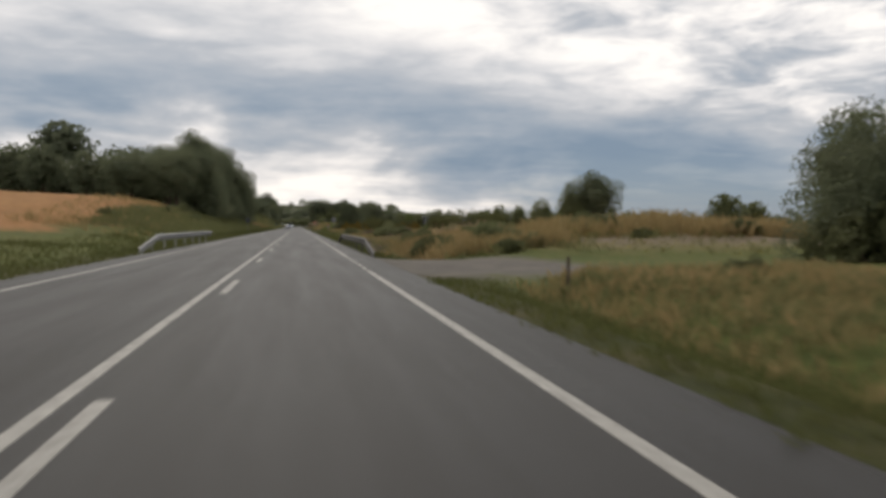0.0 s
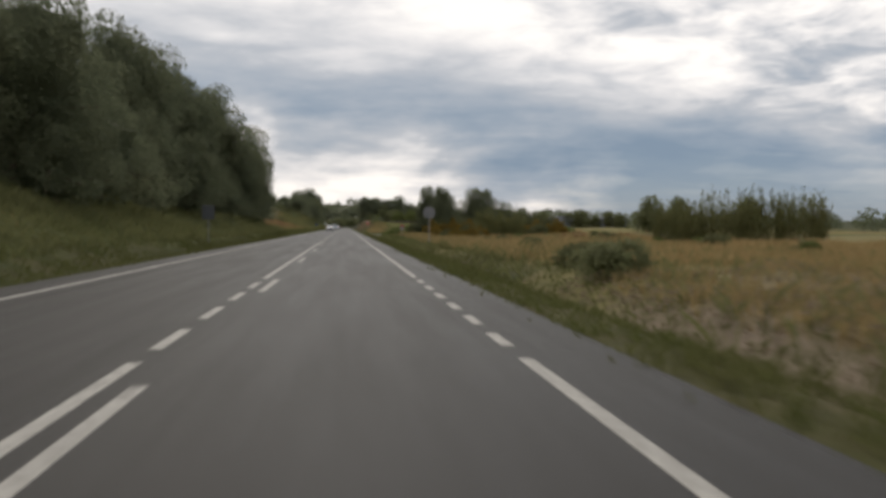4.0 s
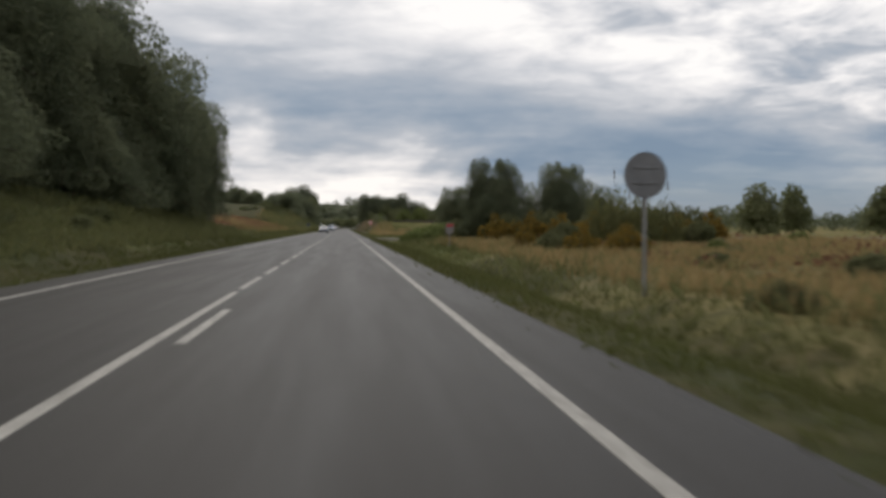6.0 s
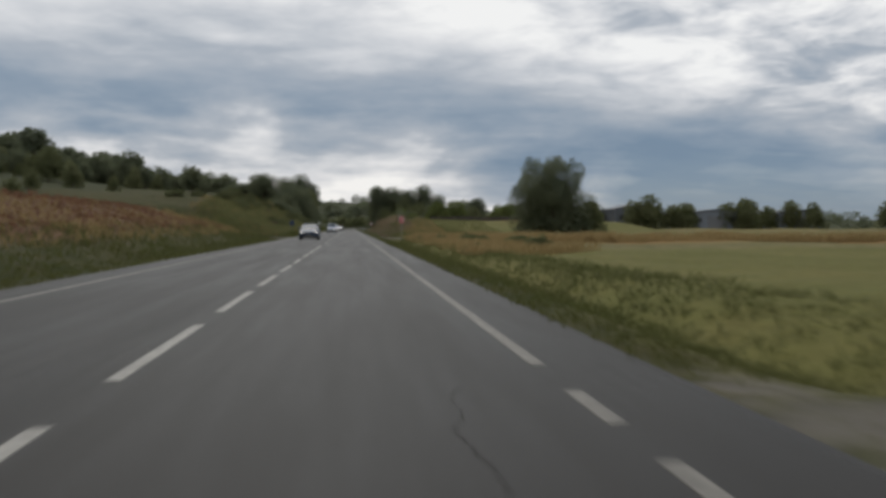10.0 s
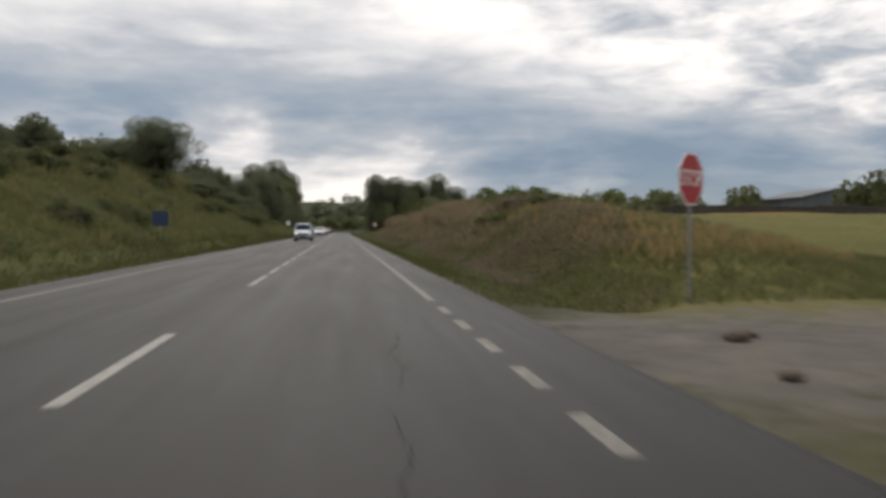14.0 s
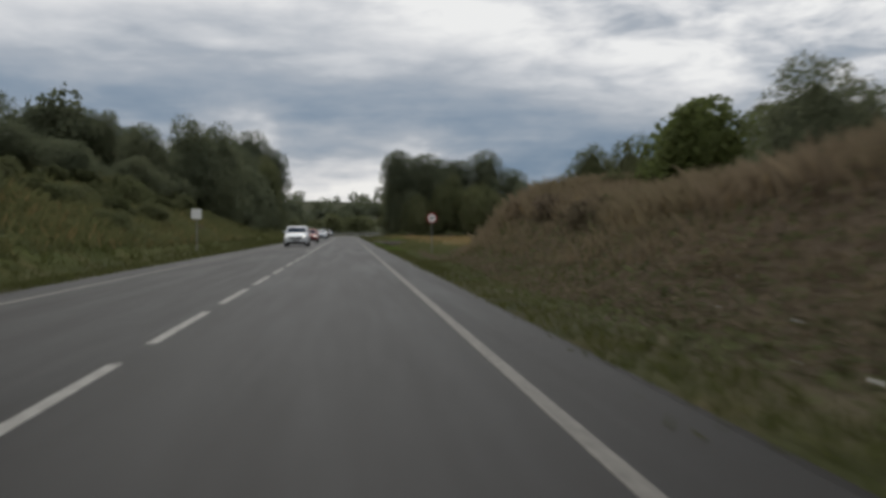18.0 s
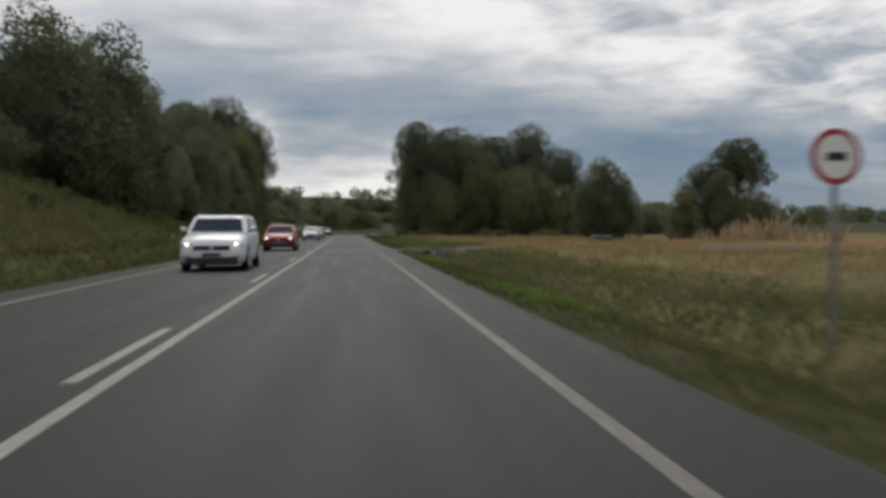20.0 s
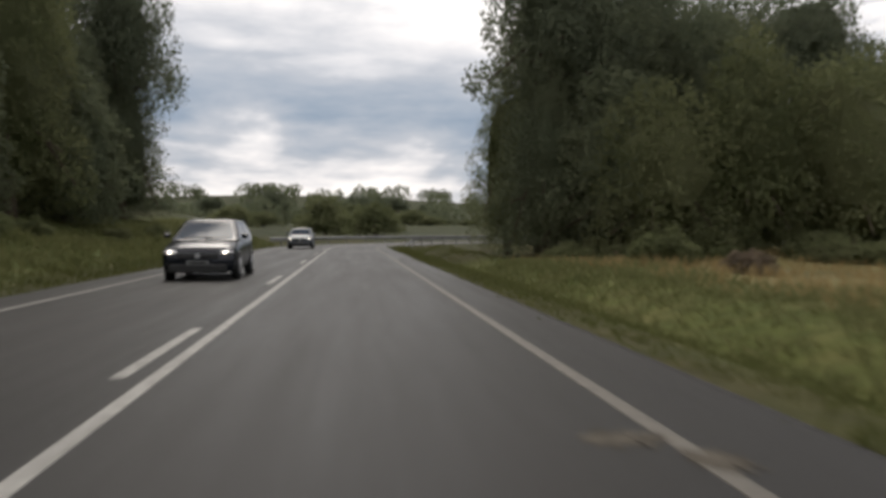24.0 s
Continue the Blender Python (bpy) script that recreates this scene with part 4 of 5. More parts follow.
plant("pine", 48.6, 535, 12.8, 10)
plant("pine", 44.8, 536, 9.6, 6)
plant("skirt", 45, 532, 8.0, 7)
plant("skirt", 41.6, 533, 6.6, 3.6)
plant("mid", 53, 540, 6.5, 8)
grove("skirt", 10, 14, 60, 592, 618, 5, 7, 22, 7)
# woods beyond the bend
grove("mid", 40, -150, 10, 640, 720, 4.6, 6.6, 23, 9)
grove("mid", 46, -120, 170, 730, 830, 5.5, 8.0, 24, 12)
grove("pine", 30, -160, 190, 850, 980, 13, 18, 25, 14)
for kind, lot in LIB.items():
    for i, o in enumerate(lot):
        if (kind, i) not in USED:
            plant_at = land(-60.0 - 5 * i, 640.0)
            o.matrix_basis = pose(-60 - 5 * i, 640, float(plant_at))

# ---- grass, weeds and brambles as ground cover ----
grng = np.random.default_rng(77)
PATHS = ((19.5, 32.5), (217.5, 229), (312, 323), (482, 491))


def scatter(n, x0, x1, y0, y1, clear=True, power=1.0):
    """Random places in a strip, clear of the side tracks."""
    x = x0 + (x1 - x0) * grng.random(n) ** power
    y = grng.uniform(y0, y1, n)
    ok = np.ones(n, bool)
    for a, b in PATHS:
        if clear:
            ok &= ~((y > a) & (y < b))
        elif a > 300 and a < 320:
            ok &= ~((y > a) & (y < b))
    return x[ok], y[ok]


def blades(name, places, height, width, mat, label, per=5, lean=0.45, spread=0.16):
    """Tufts of narrow bent blades."""
    V, F, base = [], [], 0
    for (x, y), h, wd in zip(places, height, width):
        n = len(x)
        patch = np.clip(0.75 + 0.5 * waves(x * 0.9, y * 0.9), 0.4, 1.5)
        z = land(x, y)
        for k in range(per):
            px, py = x + grng.normal(0, spread, n), y + grng.normal(0, spread, n)
            a = grng.uniform(0, 6.283, n)
            hh = h * patch * grng.uniform(0.5, 1.25, n)
            ww = wd * grng.uniform(0.6, 1.3, n)
            dx, dy = np.cos(a) * ww, np.sin(a) * ww
            lx, ly = grng.normal(0, lean, n) * hh, grng.normal(0, lean, n) * hh
            b0 = np.stack([px - dx, py - dy, z - 0.04], 1)
            b1 = np.stack([px + dx, py + dy, z - 0.04], 1)
            m = np.stack([px + lx * 0.4 + dx * 0.6, py + ly * 0.4 + dy * 0.6, z + hh * 0.6], 1)
            t = np.stack([px + lx, py + ly, z + hh], 1)
            V.append(np.stack([b0, b1, m, t], 1).reshape(-1, 3))
            i = base + np.arange(n * 4).reshape(n, 4)
            F.append(np.concatenate([i[:, [0, 1, 2]], i[:, [0, 2, 3]]]))
            base += n * 4
    ob = new(name, mesh_np(name, np.concatenate(V), np.concatenate(F), [mat]))
    return tagged(ob, label, "grass", kind="stuff")


def sprays(name, places, rise, size, mat, label, category="undergrowth"):
    """Leafy cover hugging the ground."""
    V, F, base = [], [], 0
    for (x, y), r, s in zip(places, rise, size):
        lump = np.clip(0.45 + 1.0 * waves(x * 1.3, y * 1.1), 0.08, 1.4)
        z = land(x, y) + grng.random(len(x)) * r * lump
        up = np.stack([grng.normal(0, 0.5, len(x)), grng.normal(0, 0.5, len(x)), np.ones(len(x))], 1)
        v, f = kites(grng, np.stack([x, y, z], 1), up, s, 0.7)
        V.append(v)
        F.append(f + base)
        base += len(v)
    ob = new(name, mesh_np(name, np.concatenate(V), np.concatenate(F), [mat]))
    return tagged(ob, label, category, kind="stuff")


blades("verge_grass", [scatter(23000, 4.55, 6.2, -8, 600, True, 1.2), scatter(18000, 5.8, 9.5, -8, 600), scatter(12000, -6.6, -4.85, -8, 600, False), scatter(16000, -11, -6, -8, 600, False), scatter(6000, 8.5, 20, -4, 21)],
       (0.15, 0.19, 0.18, 0.30, 0.16), (0.013, 0.016, 0.018, 0.020, 0.012), M_BLADE, "green and yellowing grass along the road verge", 4)
blades("dry_weeds", [scatter(1600, 6.8, 14, 36, 56), scatter(2600, 7.5, 14, 56, 108), scatter(2500, 14, 36, 40, 58), scatter(9000, 12, 40, 58, 116), scatter(9500, 8, 34, 112, 190), scatter(6000, 8.3, 13.5, 327, 440), scatter(7000, 9, 30, 438, 566), scatter(4500, 6.5, 24, 0, 19), scatter(2600, 7.5, 14, 262, 312), scatter(4000, 13, 60, 292, 306), scatter(4500, 8.5, 30, 297, 312), scatter(1200, -18, -9, 60, 120), scatter(1500, -16, -8, 215, 312), scatter(5000, -18, -7, 325, 470)],
       (0.9, 0.45, 1.2, 0.62, 0.6, 0.5, 0.42, 0.38, 0.6, 0.9, 0.75, 0.5, 0.5, 0.5), (0.011, 0.010, 0.014, 0.013, 0.010, 0.009, 0.010, 0.008, 0.010, 0.022, 0.010, 0.012, 0.012, 0.012), M_BLADE_DRY, "tall dry tan grass and weeds", 5, 0.24)
blades("bank_stalks", [scatter(13000, 8.2, 12.0, 346, 432), scatter(1800, 6.8, 8.2, 340, 430)], (0.8, 0.45), (0.005, 0.006), M_STALK, "tall withered brown stalks along the top of the bank", 5, 0.34)
blades("green_weeds", [scatter(4500, 6.3, 24, 0, 19), scatter(6000, 6.6, 24, 34, 215), scatter(7000, -13, -6.6, 480, 600), scatter(5000, 6.0, 11, 438, 560), scatter(2000, 6.2, 10, 229, 312), scatter(6000, 9, 24, 345, 440), scatter(12000, 6.5, 22, 323, 346), scatter(8000, -14, -7, 66, 216), scatter(14000, -17, -7, 324, 480)],
       (0.3, 0.5, 0.35, 0.32, 0.22, 0.35, 0.20, 0.6, 0.6), (0.013, 0.018, 0.018, 0.016, 0.016, 0.018, 0.014, 0.02, 0.02), M_REED, "tall green roadside weeds", 4)
sprays("bank_brambles", [scatter(16000, 6.6, 13.5, 36, 108), scatter(95000, 5.7, 9.8, 329, 438), scatter(9000, 5.6, 8.0, 324, 345)], (0.55, 0.6, 0.3), (0.10, 0.085, 0.085), M_DRYLEAF, "dead brown brambles covering the bank")
sprays("bank_greenery", [scatter(14000, 5.1, 7.0, 325, 438), scatter(6000, 5.8, 8.2, 338, 438), scatter(13000, 6.2, 12.5, 329, 438), scatter(34000, -13, -6.8, 326, 480), scatter(22000, -14, -7, 70, 216), scatter(5000, 5.2, 8.2, 33, 60), scatter(3500, 6.0, 9.0, 438, 480)], (0.35, 0.45, 0.7, 0.75, 0.6, 0.5, 0.4), (0.10, 0.11, 0.13, 0.13, 0.13, 0.13, 0.12), M_LEAF_MID, "low green brambles and weeds on the banks")
sprays("yellow_weeds", [scatter(6000, 22, 52, 40, 82), scatter(1500, 9, 22, 34, 60)], (1.7, 0.9), (0.13, 0.11), M_YELLOW, "tall yellow-flowering weeds along the field edge")
sprays("heath", [scatter(12000, -34, -9.5, 214, 306), scatter(5000, 12, 40, 150, 215)], (0.5, 0.7), (0.26, 0.26), M_HEATH, "reddish brown heath in the field")
# pale feathery plumes over the first field
blades("plume_grass", [scatter(70, 11.5, 17.5, 57, 68), scatter(90, 36, 44, 505, 520)], (1.5, 2.2), (0.05, 0.08), M_PLUME, "pale feathery plume grass", 4, 0.18, 0.25)
# daisies near the culvert
sprays("white_flowers", [scatter(34, 5.5, 6.3, 474.6, 476.2), scatter(24, 5.05, 5.7, 469.8, 471.2), scatter(90, 5.4, 7.4, 384, 404), scatter(60, 5.3, 7.4, 330, 345)], (1.1, 1.0, 0.4, 0.4), (0.055, 0.055, 0.045, 0.045), M_WHITE, "small white wild flowers in the verge", "flowers")


sprays("clover_patch", [scatter(10000, 6.0, 9.2, 493, 503), scatter(6000, 4.7, 6.4, 450, 481)], (0.3, 0.22), (0.10, 0.07), M_CLOVER, "bright green low plants beside the driveway")


def reed_clump(x, y, w, h, count, seed, stalks=0):
    """Giant reeds: upright leafy canes, with a few bare flowering stalks."""
    rng = np.random.default_rng(seed)
    top = new("giant_reed")
    r, a = w / 2 * np.sqrt(rng.random(count)), rng.uniform(0, 6.283, count)
    bx, by = np.cos(a) * r, np.sin(a) * r
    hh = h * rng.uniform(0.62, 1.0, count) * (1 - 0.35 * (r / (w / 2)) ** 3)
    lx, ly = rng.normal(0, 0.07, count) * hh, rng.normal(0, 0.07, count) * hh
    for k in range(count):
        bm = bmesh.new()
        rod(bm, (bx[k], by[k], -0.2), (bx[k] + lx[k], by[k] + ly[k], hh[k] * 0.92), 0.016, 0.006, 4)
        part("cane", bm, M_REED, top)
    per = 16
    u = rng.uniform(0.12, 1.0, (count, per))
    p = np.stack([(bx[:, None] + lx[:, None] * u), (by[:, None] + ly[:, None] * u), hh[:, None] * u], -1).reshape(-1, 3)
    n = len(p)
    b = rng.uniform(0, 6.283, n)
    out = np.stack([np.cos(b), np.sin(b), np.zeros(n)], 1)
    side = np.stack([-np.sin(b), np.cos(b), np.zeros(n)], 1) * 0.024
    ln = rng.uniform(0.3, 0.6, n)[:, None]
    mid = p + out * ln * 0.16 + np.array([0, 0, 1.0]) * ln * 0.5
    tip = p + out * ln * 0.42 + np.array([0, 0, 1.0]) * ln * rng.uniform(0.55, 1.0, n)[:, None]
    v = np.stack([p, mid + side, tip, mid - side], 1).reshape(-1, 3)
    i = np.arange(n * 4).reshape(n, 4)
    leaves = new("leaves", mesh_np("leaves", v, np.concatenate([i[:, [0, 1, 2]], i[:, [0, 2, 3]]]), [M_REED]))
    leaves.parent = top
    for k in range(stalks):
        bm = bmesh.new()
        sx, sy = rng.uniform(-w / 2, w / 2) * 0.7, rng.uniform(-0.5, 0.5)
        rod(bm, (sx, sy, 0), (sx + 0.05, sy, h * 1.18), 0.012, 0.006, 5)
        rod(bm, (sx + 0.05, sy, h * 1.1), (sx + 0.07, sy, h * 1.25), 0.05, 0.015, 6)
        part("flower_stalk", bm, M_BARK, top)
    top.location = (x, y, float(land(x, y)) - 0.05)
    return tagged(top, "clump of tall olive-green giant reeds in the scrub", "reeds", "reed clumps")


reed_clump(17.4, 180, 3.4, 3.7, 110, 1, 3)
reed_clump(20.0, 181, 3.2, 3.3, 90, 2, 2)
for k, (x, y, w, h) in enumerate(((26.5, 149, 4.0, 3.6), (29.5, 150, 4.5, 4.4), (33, 149.5, 4.5, 4.6), (36.5, 150, 4.5, 4.4))):
    reed_clump(x, y, w, h, 130, 5 + k)


def far_woods(name, lots, label, seed):
    """Distant tree tops that close the horizon."""
    rng = np.random.default_rng(seed)
    V, F, base = [], [], 0
    for n, x0, x1, y0, y1, h in lots:
        for k in range(n):
            x, y = rng.uniform(x0, x1), rng.uniform(y0, y1)
            g, hh = float(land(x, y)), h * rng.uniform(0.7, 1.25)
            w = hh * rng.uniform(0.5, 0.75)
            cnt = 260
            d = rng.normal(0, 1, (cnt, 3))
            d /= np.linalg.norm(d, axis=1, keepdims=True)
            lob = 1 + 0.22 * np.sin(d[:, 0] * 5 + k) * np.sin(d[:, 2] * 4 + 2 * k)
            p = np.array([x, y, g + hh * 0.5]) + d * np.array([w, w, hh * 0.52]) * (lob * rng.uniform(0.75, 1.05, cnt))[:, None]
            v, f = kites(rng, p, d, hh * 0.15, 0.4)
            V.append(v)
            F.append(f + base)
            base += len(v)
    return tagged(new(name, mesh_np(name, np.concatenate(V), np.concatenate(F), [M_LEAF_DARK])), label, "woods", kind="stuff")


far_woods("far_woods", [(110, -260, 330, 760, 900, 7.5), (120, -420, 500, 980, 1250, 10), (70, -330, -150, 430, 700, 13), (60, 150, 560, 520, 640, 8), (60, 120, 420, 330, 400, 6)], "dark distant woods along the horizon", 9)

# ---- crash barriers, signs, marker posts ----


def guardrail(name, u0, u1, off, side, label, drop0=True, drop1=True, top=0.74, mat=None):
    """W-beam on steel posts along the road; side -1: its face looks left."""
    rail, mat = new(name), mat or M_STEEL
    x0, y0, _, _ = centre(u0)
    rail.location = (float(x0), float(y0), 0)
    us = [u0]
    while us[-1] < u1 - 4.1:
        us.append(us[-1] + 4.0)
    us.append(u1)
    fold = [(0.0, -0.155), (0.02, -0.150), (0.075, -0.095), (0.078, -0.060), (0.01, -0.020), (0.01, 0.020), (0.078, 0.060), (0.075, 0.095), (0.02, 0.150), (0.0, 0.155)]

    def height(u):
        z = top - 0.155
        if drop0 and u < u0 + 5:
            z = top - 0.155 - (top - 0.2) * (1 - (u - u0) / 5)
        if drop1 and u > u1 - 5:
            z = top - 0.155 - (top - 0.2) * (1 - (u1 - u) / 5)
        return z

    for a, b in zip(us[:-1], us[1:]):
        uu = np.linspace(a, b + 0.12, 5)
        x, y, rx, ry = centre(uu)
        V = []
        for dpt, dz in fold:
            o = off + side * dpt
            V.append(np.stack([x + rx * o - float(x0), y + ry * o - float(y0), np.array([height(min(t, u1)) for t in uu]) + dz], 1))
        k = len(fold)
        i = np.arange(k * 5).reshape(k, 5)
        q = np.stack([i[:-1, :-1], i[1:, :-1], i[1:, 1:], i[:-1, 1:]], -1).reshape(-1, 4)
        beam = new("beam", mesh_np("beam", np.concatenate(V), q, [mat]))
        beam.parent = rail
        md = beam.modifiers.new("thick", "SOLIDIFY")
        md.thickness = 0.006
    for a in us[1:-1]:
        x, y, rx, ry = centre(a)
        o = off - side * 0.10
        px, py = float(x + rx * o - x0), float(y + ry * o - y0)
        g = float(land(px + float(x0), py + float(y0)))
        bm = bmesh.new()
        box(bm, px - 0.05, px + 0.05, py - 0.03, py + 0.03, g - 0.3, height(a) + 0.12, 0.006)
        part("post", bm, mat, rail)
        bm = bmesh.new()
        qx, qy = float(x + rx * (off - side * 0.025) - x0), float(y + ry * (off - side * 0.025) - y0)
        box(bm, qx - 0.03, qx + 0.03, qy - 0.06, qy + 0.06, height(a) - 0.08, height(a) + 0.08, 0.004)
        part("spacer", bm, mat, rail)
    return tagged(rail, label, "guardrail")


guardrail("guardrail", 32.2, 61, 4.48, -1, "dull grey crash barrier with turned-down ends by the verge", top=0.66, mat=M_SHADESTEEL)
guardrail("guardrail", 38, 69, -5.15, 1, "galvanised crash barrier on posts at the far verge", drop1=False, top=0.75)
guardrail("guardrail", 592, 700, -5.3, 1, "long galvanised crash barrier round the outside of the bend", False, False)
guardrail("guardrail", 596, 640, 5.2, -1, "galvanised crash barrier inside the bend", True, False)


def octagon(bm, r, y0, y1, z):
    vs = []
    for y in (y0, y1):
        vs.append([bm.verts.new((r * math.cos(math.pi / 8 + k * math.pi / 4), y, z + r * math.sin(math.pi / 8 + k * math.pi / 4))) for k in range(8)])
    bm.faces.new(vs[0])
    bm.faces.new(vs[1][::-1])
    for k in range(8):
        bm.faces.new((vs[0][k], vs[1][k], vs[1][(k + 1) % 8], vs[0][(k + 1) % 8]))
    return bm


def disc(bm, r, y0, y1, z, n=40, x=0.0):
    m = Matrix.Translation((x, (y0 + y1) / 2, z)) @ Matrix.Rotation(math.pi / 2, 4, "X")
    bmesh.ops.create_cone(bm, cap_ends=True, segments=n, radius1=r, radius2=r, depth=abs(y1 - y0), matrix=m)
    return bm


def post(parent, h, mat=None, w=0.08):
    bm = bmesh.new()
    box(bm, -w / 2, w / 2, 0.0, 0.04, -0.35, h, 0.006)
    return part("post", bm, mat or M_STEEL, parent)


def lettering(text, size, z, y, mat, parent):
    cu = bpy.data.curves.new("lettering", "FONT")
    cu.body, cu.size, cu.align_x, cu.align_y, cu.extrude = text, size, "CENTER", "CENTER", 0.002
    tmp = new("lettering_curve", cu)
    dg = bpy.context.evaluated_depsgraph_get()
    me = bpy.data.meshes.new_from_object(tmp.evaluated_get(dg))
    bpy.data.objects.remove(tmp)
    me.materials.clear()
    me.materials.append(mat)
    ob = new("lettering", me)
    ob.parent = parent
    ob.matrix_basis = pose(0, y, z, 90, 0, 0)
    return ob


def stop_sign(x, y, turn, zc):
    s = new("stop_sign")
    post(s, zc + 0.4)
    plate = part("plate", octagon(bmesh.new(), 0.487, -0.012, 0.0, zc), M_WHITE, s, "white-edged octagon")
    part("red_field", octagon(bmesh.new(), 0.455, -0.017, -0.0125, zc), M_RED, plate, "faded red octagon")
    t = lettering("STOP", 0.36, zc, -0.021, M_WHITE, plate)
    t.matrix_basis = pose(0, -0.021, zc, 90, 0, 0) @ Matrix.Diagonal((0.88, 1.1, 1, 1))
    bm = bmesh.new()
    box(bm, -0.3, 0.3, 0.0, 0.02, zc - 0.2, zc - 0.16)
    part("bracket", bm, M_STEEL, s)
    s.matrix_basis = pose(x, y, float(land(x, y)), 0, 0, turn)
    return tagged(s, "red octagonal stop sign with white letters on a post", "road sign")


stop_sign(7.88, 323.4, 41, 2.13)


def round_sign_back(x, y, turn, zc, r=0.45):
    s = new("round_sign")
    post(s, zc + 0.35)
    part("plate", disc(bmesh.new(), r, -0.014, 0.0, zc), M_SIGNBACK, s, "bare grey back of the plate")
    bm = bmesh.new()
    bmesh.ops.create_cone(bm, cap_ends=False, segments=40, radius1=r, radius2=r, depth=0.035, matrix=Matrix.Translation((0, -0.012, zc)) @ Matrix.Rotation(math.pi / 2, 4, "X"))
    part("rim", bm, M_SIGNBACK, s)
    for dz in (-0.15, 0.15):
        bm = bmesh.new()
        box(bm, -0.25, 0.25, -0.035, -0.012, zc + dz - 0.02, zc + dz + 0.02, 0.004)
        part("bracket", bm, M_SIGNBACK, s)
    s.matrix_basis = pose(x, y, float(land(x, y)), 0, 0, turn)
    return tagged(s, "round road sign seen from its grey back, on a post", "road sign")


round_sign_back(7.8, 149.3, 8, 2.35)


def limit_sign(x, y, turn, zc, r=0.3):
    s = new("round_sign")
    post(s, zc + 0.25, w=0.06)
    plate = part("plate", disc(bmesh.new(), r, -0.012, 0.0, zc), M_RED, s, "round plate with a red border")
    part("field", disc(bmesh.new(), r * 0.78, -0.017, -0.0125, zc), M_WHITE, plate, "white middle")
    for k in (0,):
        bm = bmesh.new()
        box(bm, -r * 0.4, r * 0.4, -0.021, -0.0175, zc - r * 0.15, zc + r * 0.15)
        part("dark_bar", bm, M_BLACK, plate)
    s.matrix_basis = pose(x, y, float(land(x, y)), 0, 0, turn)
    return tagged(s, "small round sign with a red border on a post", "road sign")


limit_sign(7.3, 446, 4, 2.25, 0.32)


def panel_sign(name, x, y, turn, z0, z1, w, mat, label, band=None):
    s = new(name)
    post(s, z1, w=0.06)
    bm = bmesh.new()
    box(bm, -w / 2, w / 2, -0.02, 0.0, z0, z1, 0.006)
    plate = part("plate", bm, mat, s)
    if band:
        bm = bmesh.new()
        box(bm, -w / 2 + 0.015, w / 2 - 0.015, -0.026, -0.021, z1 - (z1 - z0) * 0.32, z1 - 0.02)
        part("band", bm, band, plate, "faded red band along the top")
        for k in range(2):
            bm = bmesh.new()
            z = z0 + (z1 - z0) * (0.28 + 0.22 * k)
            box(bm, -w * 0.36, w * 0.36, -0.026, -0.021, z, z + (z1 - z0) * 0.08)
            part("print_bar", bm, M_SIGNBACK, plate)
    s.matrix_basis = pose(x, y, float(land(x, y)), 0, 0, turn)
    return tagged(s, label, "road sign")


panel_sign("notice_board", 8.0, 181.7, 6, 0.85, 1.42, 0.44, M_DULL, "small white notice board with a red top on a post", M_RED)
panel_sign("blue_sign", -7.0, 353, 10, 0.95, 1.7, 0.75, M_BLUE, "plain blue direction panel on the grassy bank")
panel_sign("sign_panel", -6.4, 141, 4, 1.5, 2.35, 0.72, M_DARKBACK, "square sign seen from its grey back under trees")
panel_sign("sign_panel", -6.1, 441, -6, 1.9, 2.45, 0.55, M_WHITE, "small pale square sign on the far verge")


def marker_post(x, y, sink=0.0):
    s = new("marker_post")
    bm = bmesh.new()
    box(bm, -0.06, 0.06, -0.03, 0.03, -0.25, 0.85, 0.02)
    part("shaft", bm, M_WHITE, s)
    bm = bmesh.new()
    box(bm, -0.062, 0.062, -0.032, 0.032, 0.6, 0.74, 0.004)
    part("band", bm, M_BLACK, s, "black band")
    bm = bmesh.new()
    box(bm, -0.03, 0.03, -0.037, -0.032, 0.62, 0.72)
    part("reflector", bm, M_STEEL, s)
    s.location = (x, y, float(land(x, y)) - sink)
    return tagged(s, "white plastic marker post with a black band in the verge", "marker post", "marker posts")


for x, y in ((-8.2, 30),):
    marker_post(x, y, 0.5)


def stake(x, y, h):
    bm = bmesh.new()
    rod(bm, (0, 0, -0.3), (0.02, 0.01, h), 0.045, 0.035, 8)
    ob = part("stake", bm, M_BARK)
    ob.location = (x, y, float(land(x, y)))
    return tagged(ob, "short weathered wooden stake in the grass", "post")


stake(7.2, 17.2, 0.85)


def culvert():
    s = new("culvert")
    bm = bmesh.new()
    box(bm, 4.75, 7.6, 482.2, 482.6, -0.85, 0.16, 0.03)
    part("headwall", bm, M_CONCRETE, s)
    bm = bmesh.new()
    box(bm, 4.75, 7.6, 482.6, 484.6, -0.10, 0.08, 0.02)
    part("slab", bm, M_CONCRETE, s, "pale worn concrete slab")
    # flat black disc stands in for the shade inside the pipe
    bm = bmesh.new()
    disc(bm, 0.34, 482.17, 482.2, -0.32, 24, 6.0)
    part("pipe_mouth", bm, M_BLACK, s)
    return tagged(s, "concrete culvert slab carrying a driveway over the ditch", "culvert")


culvert()


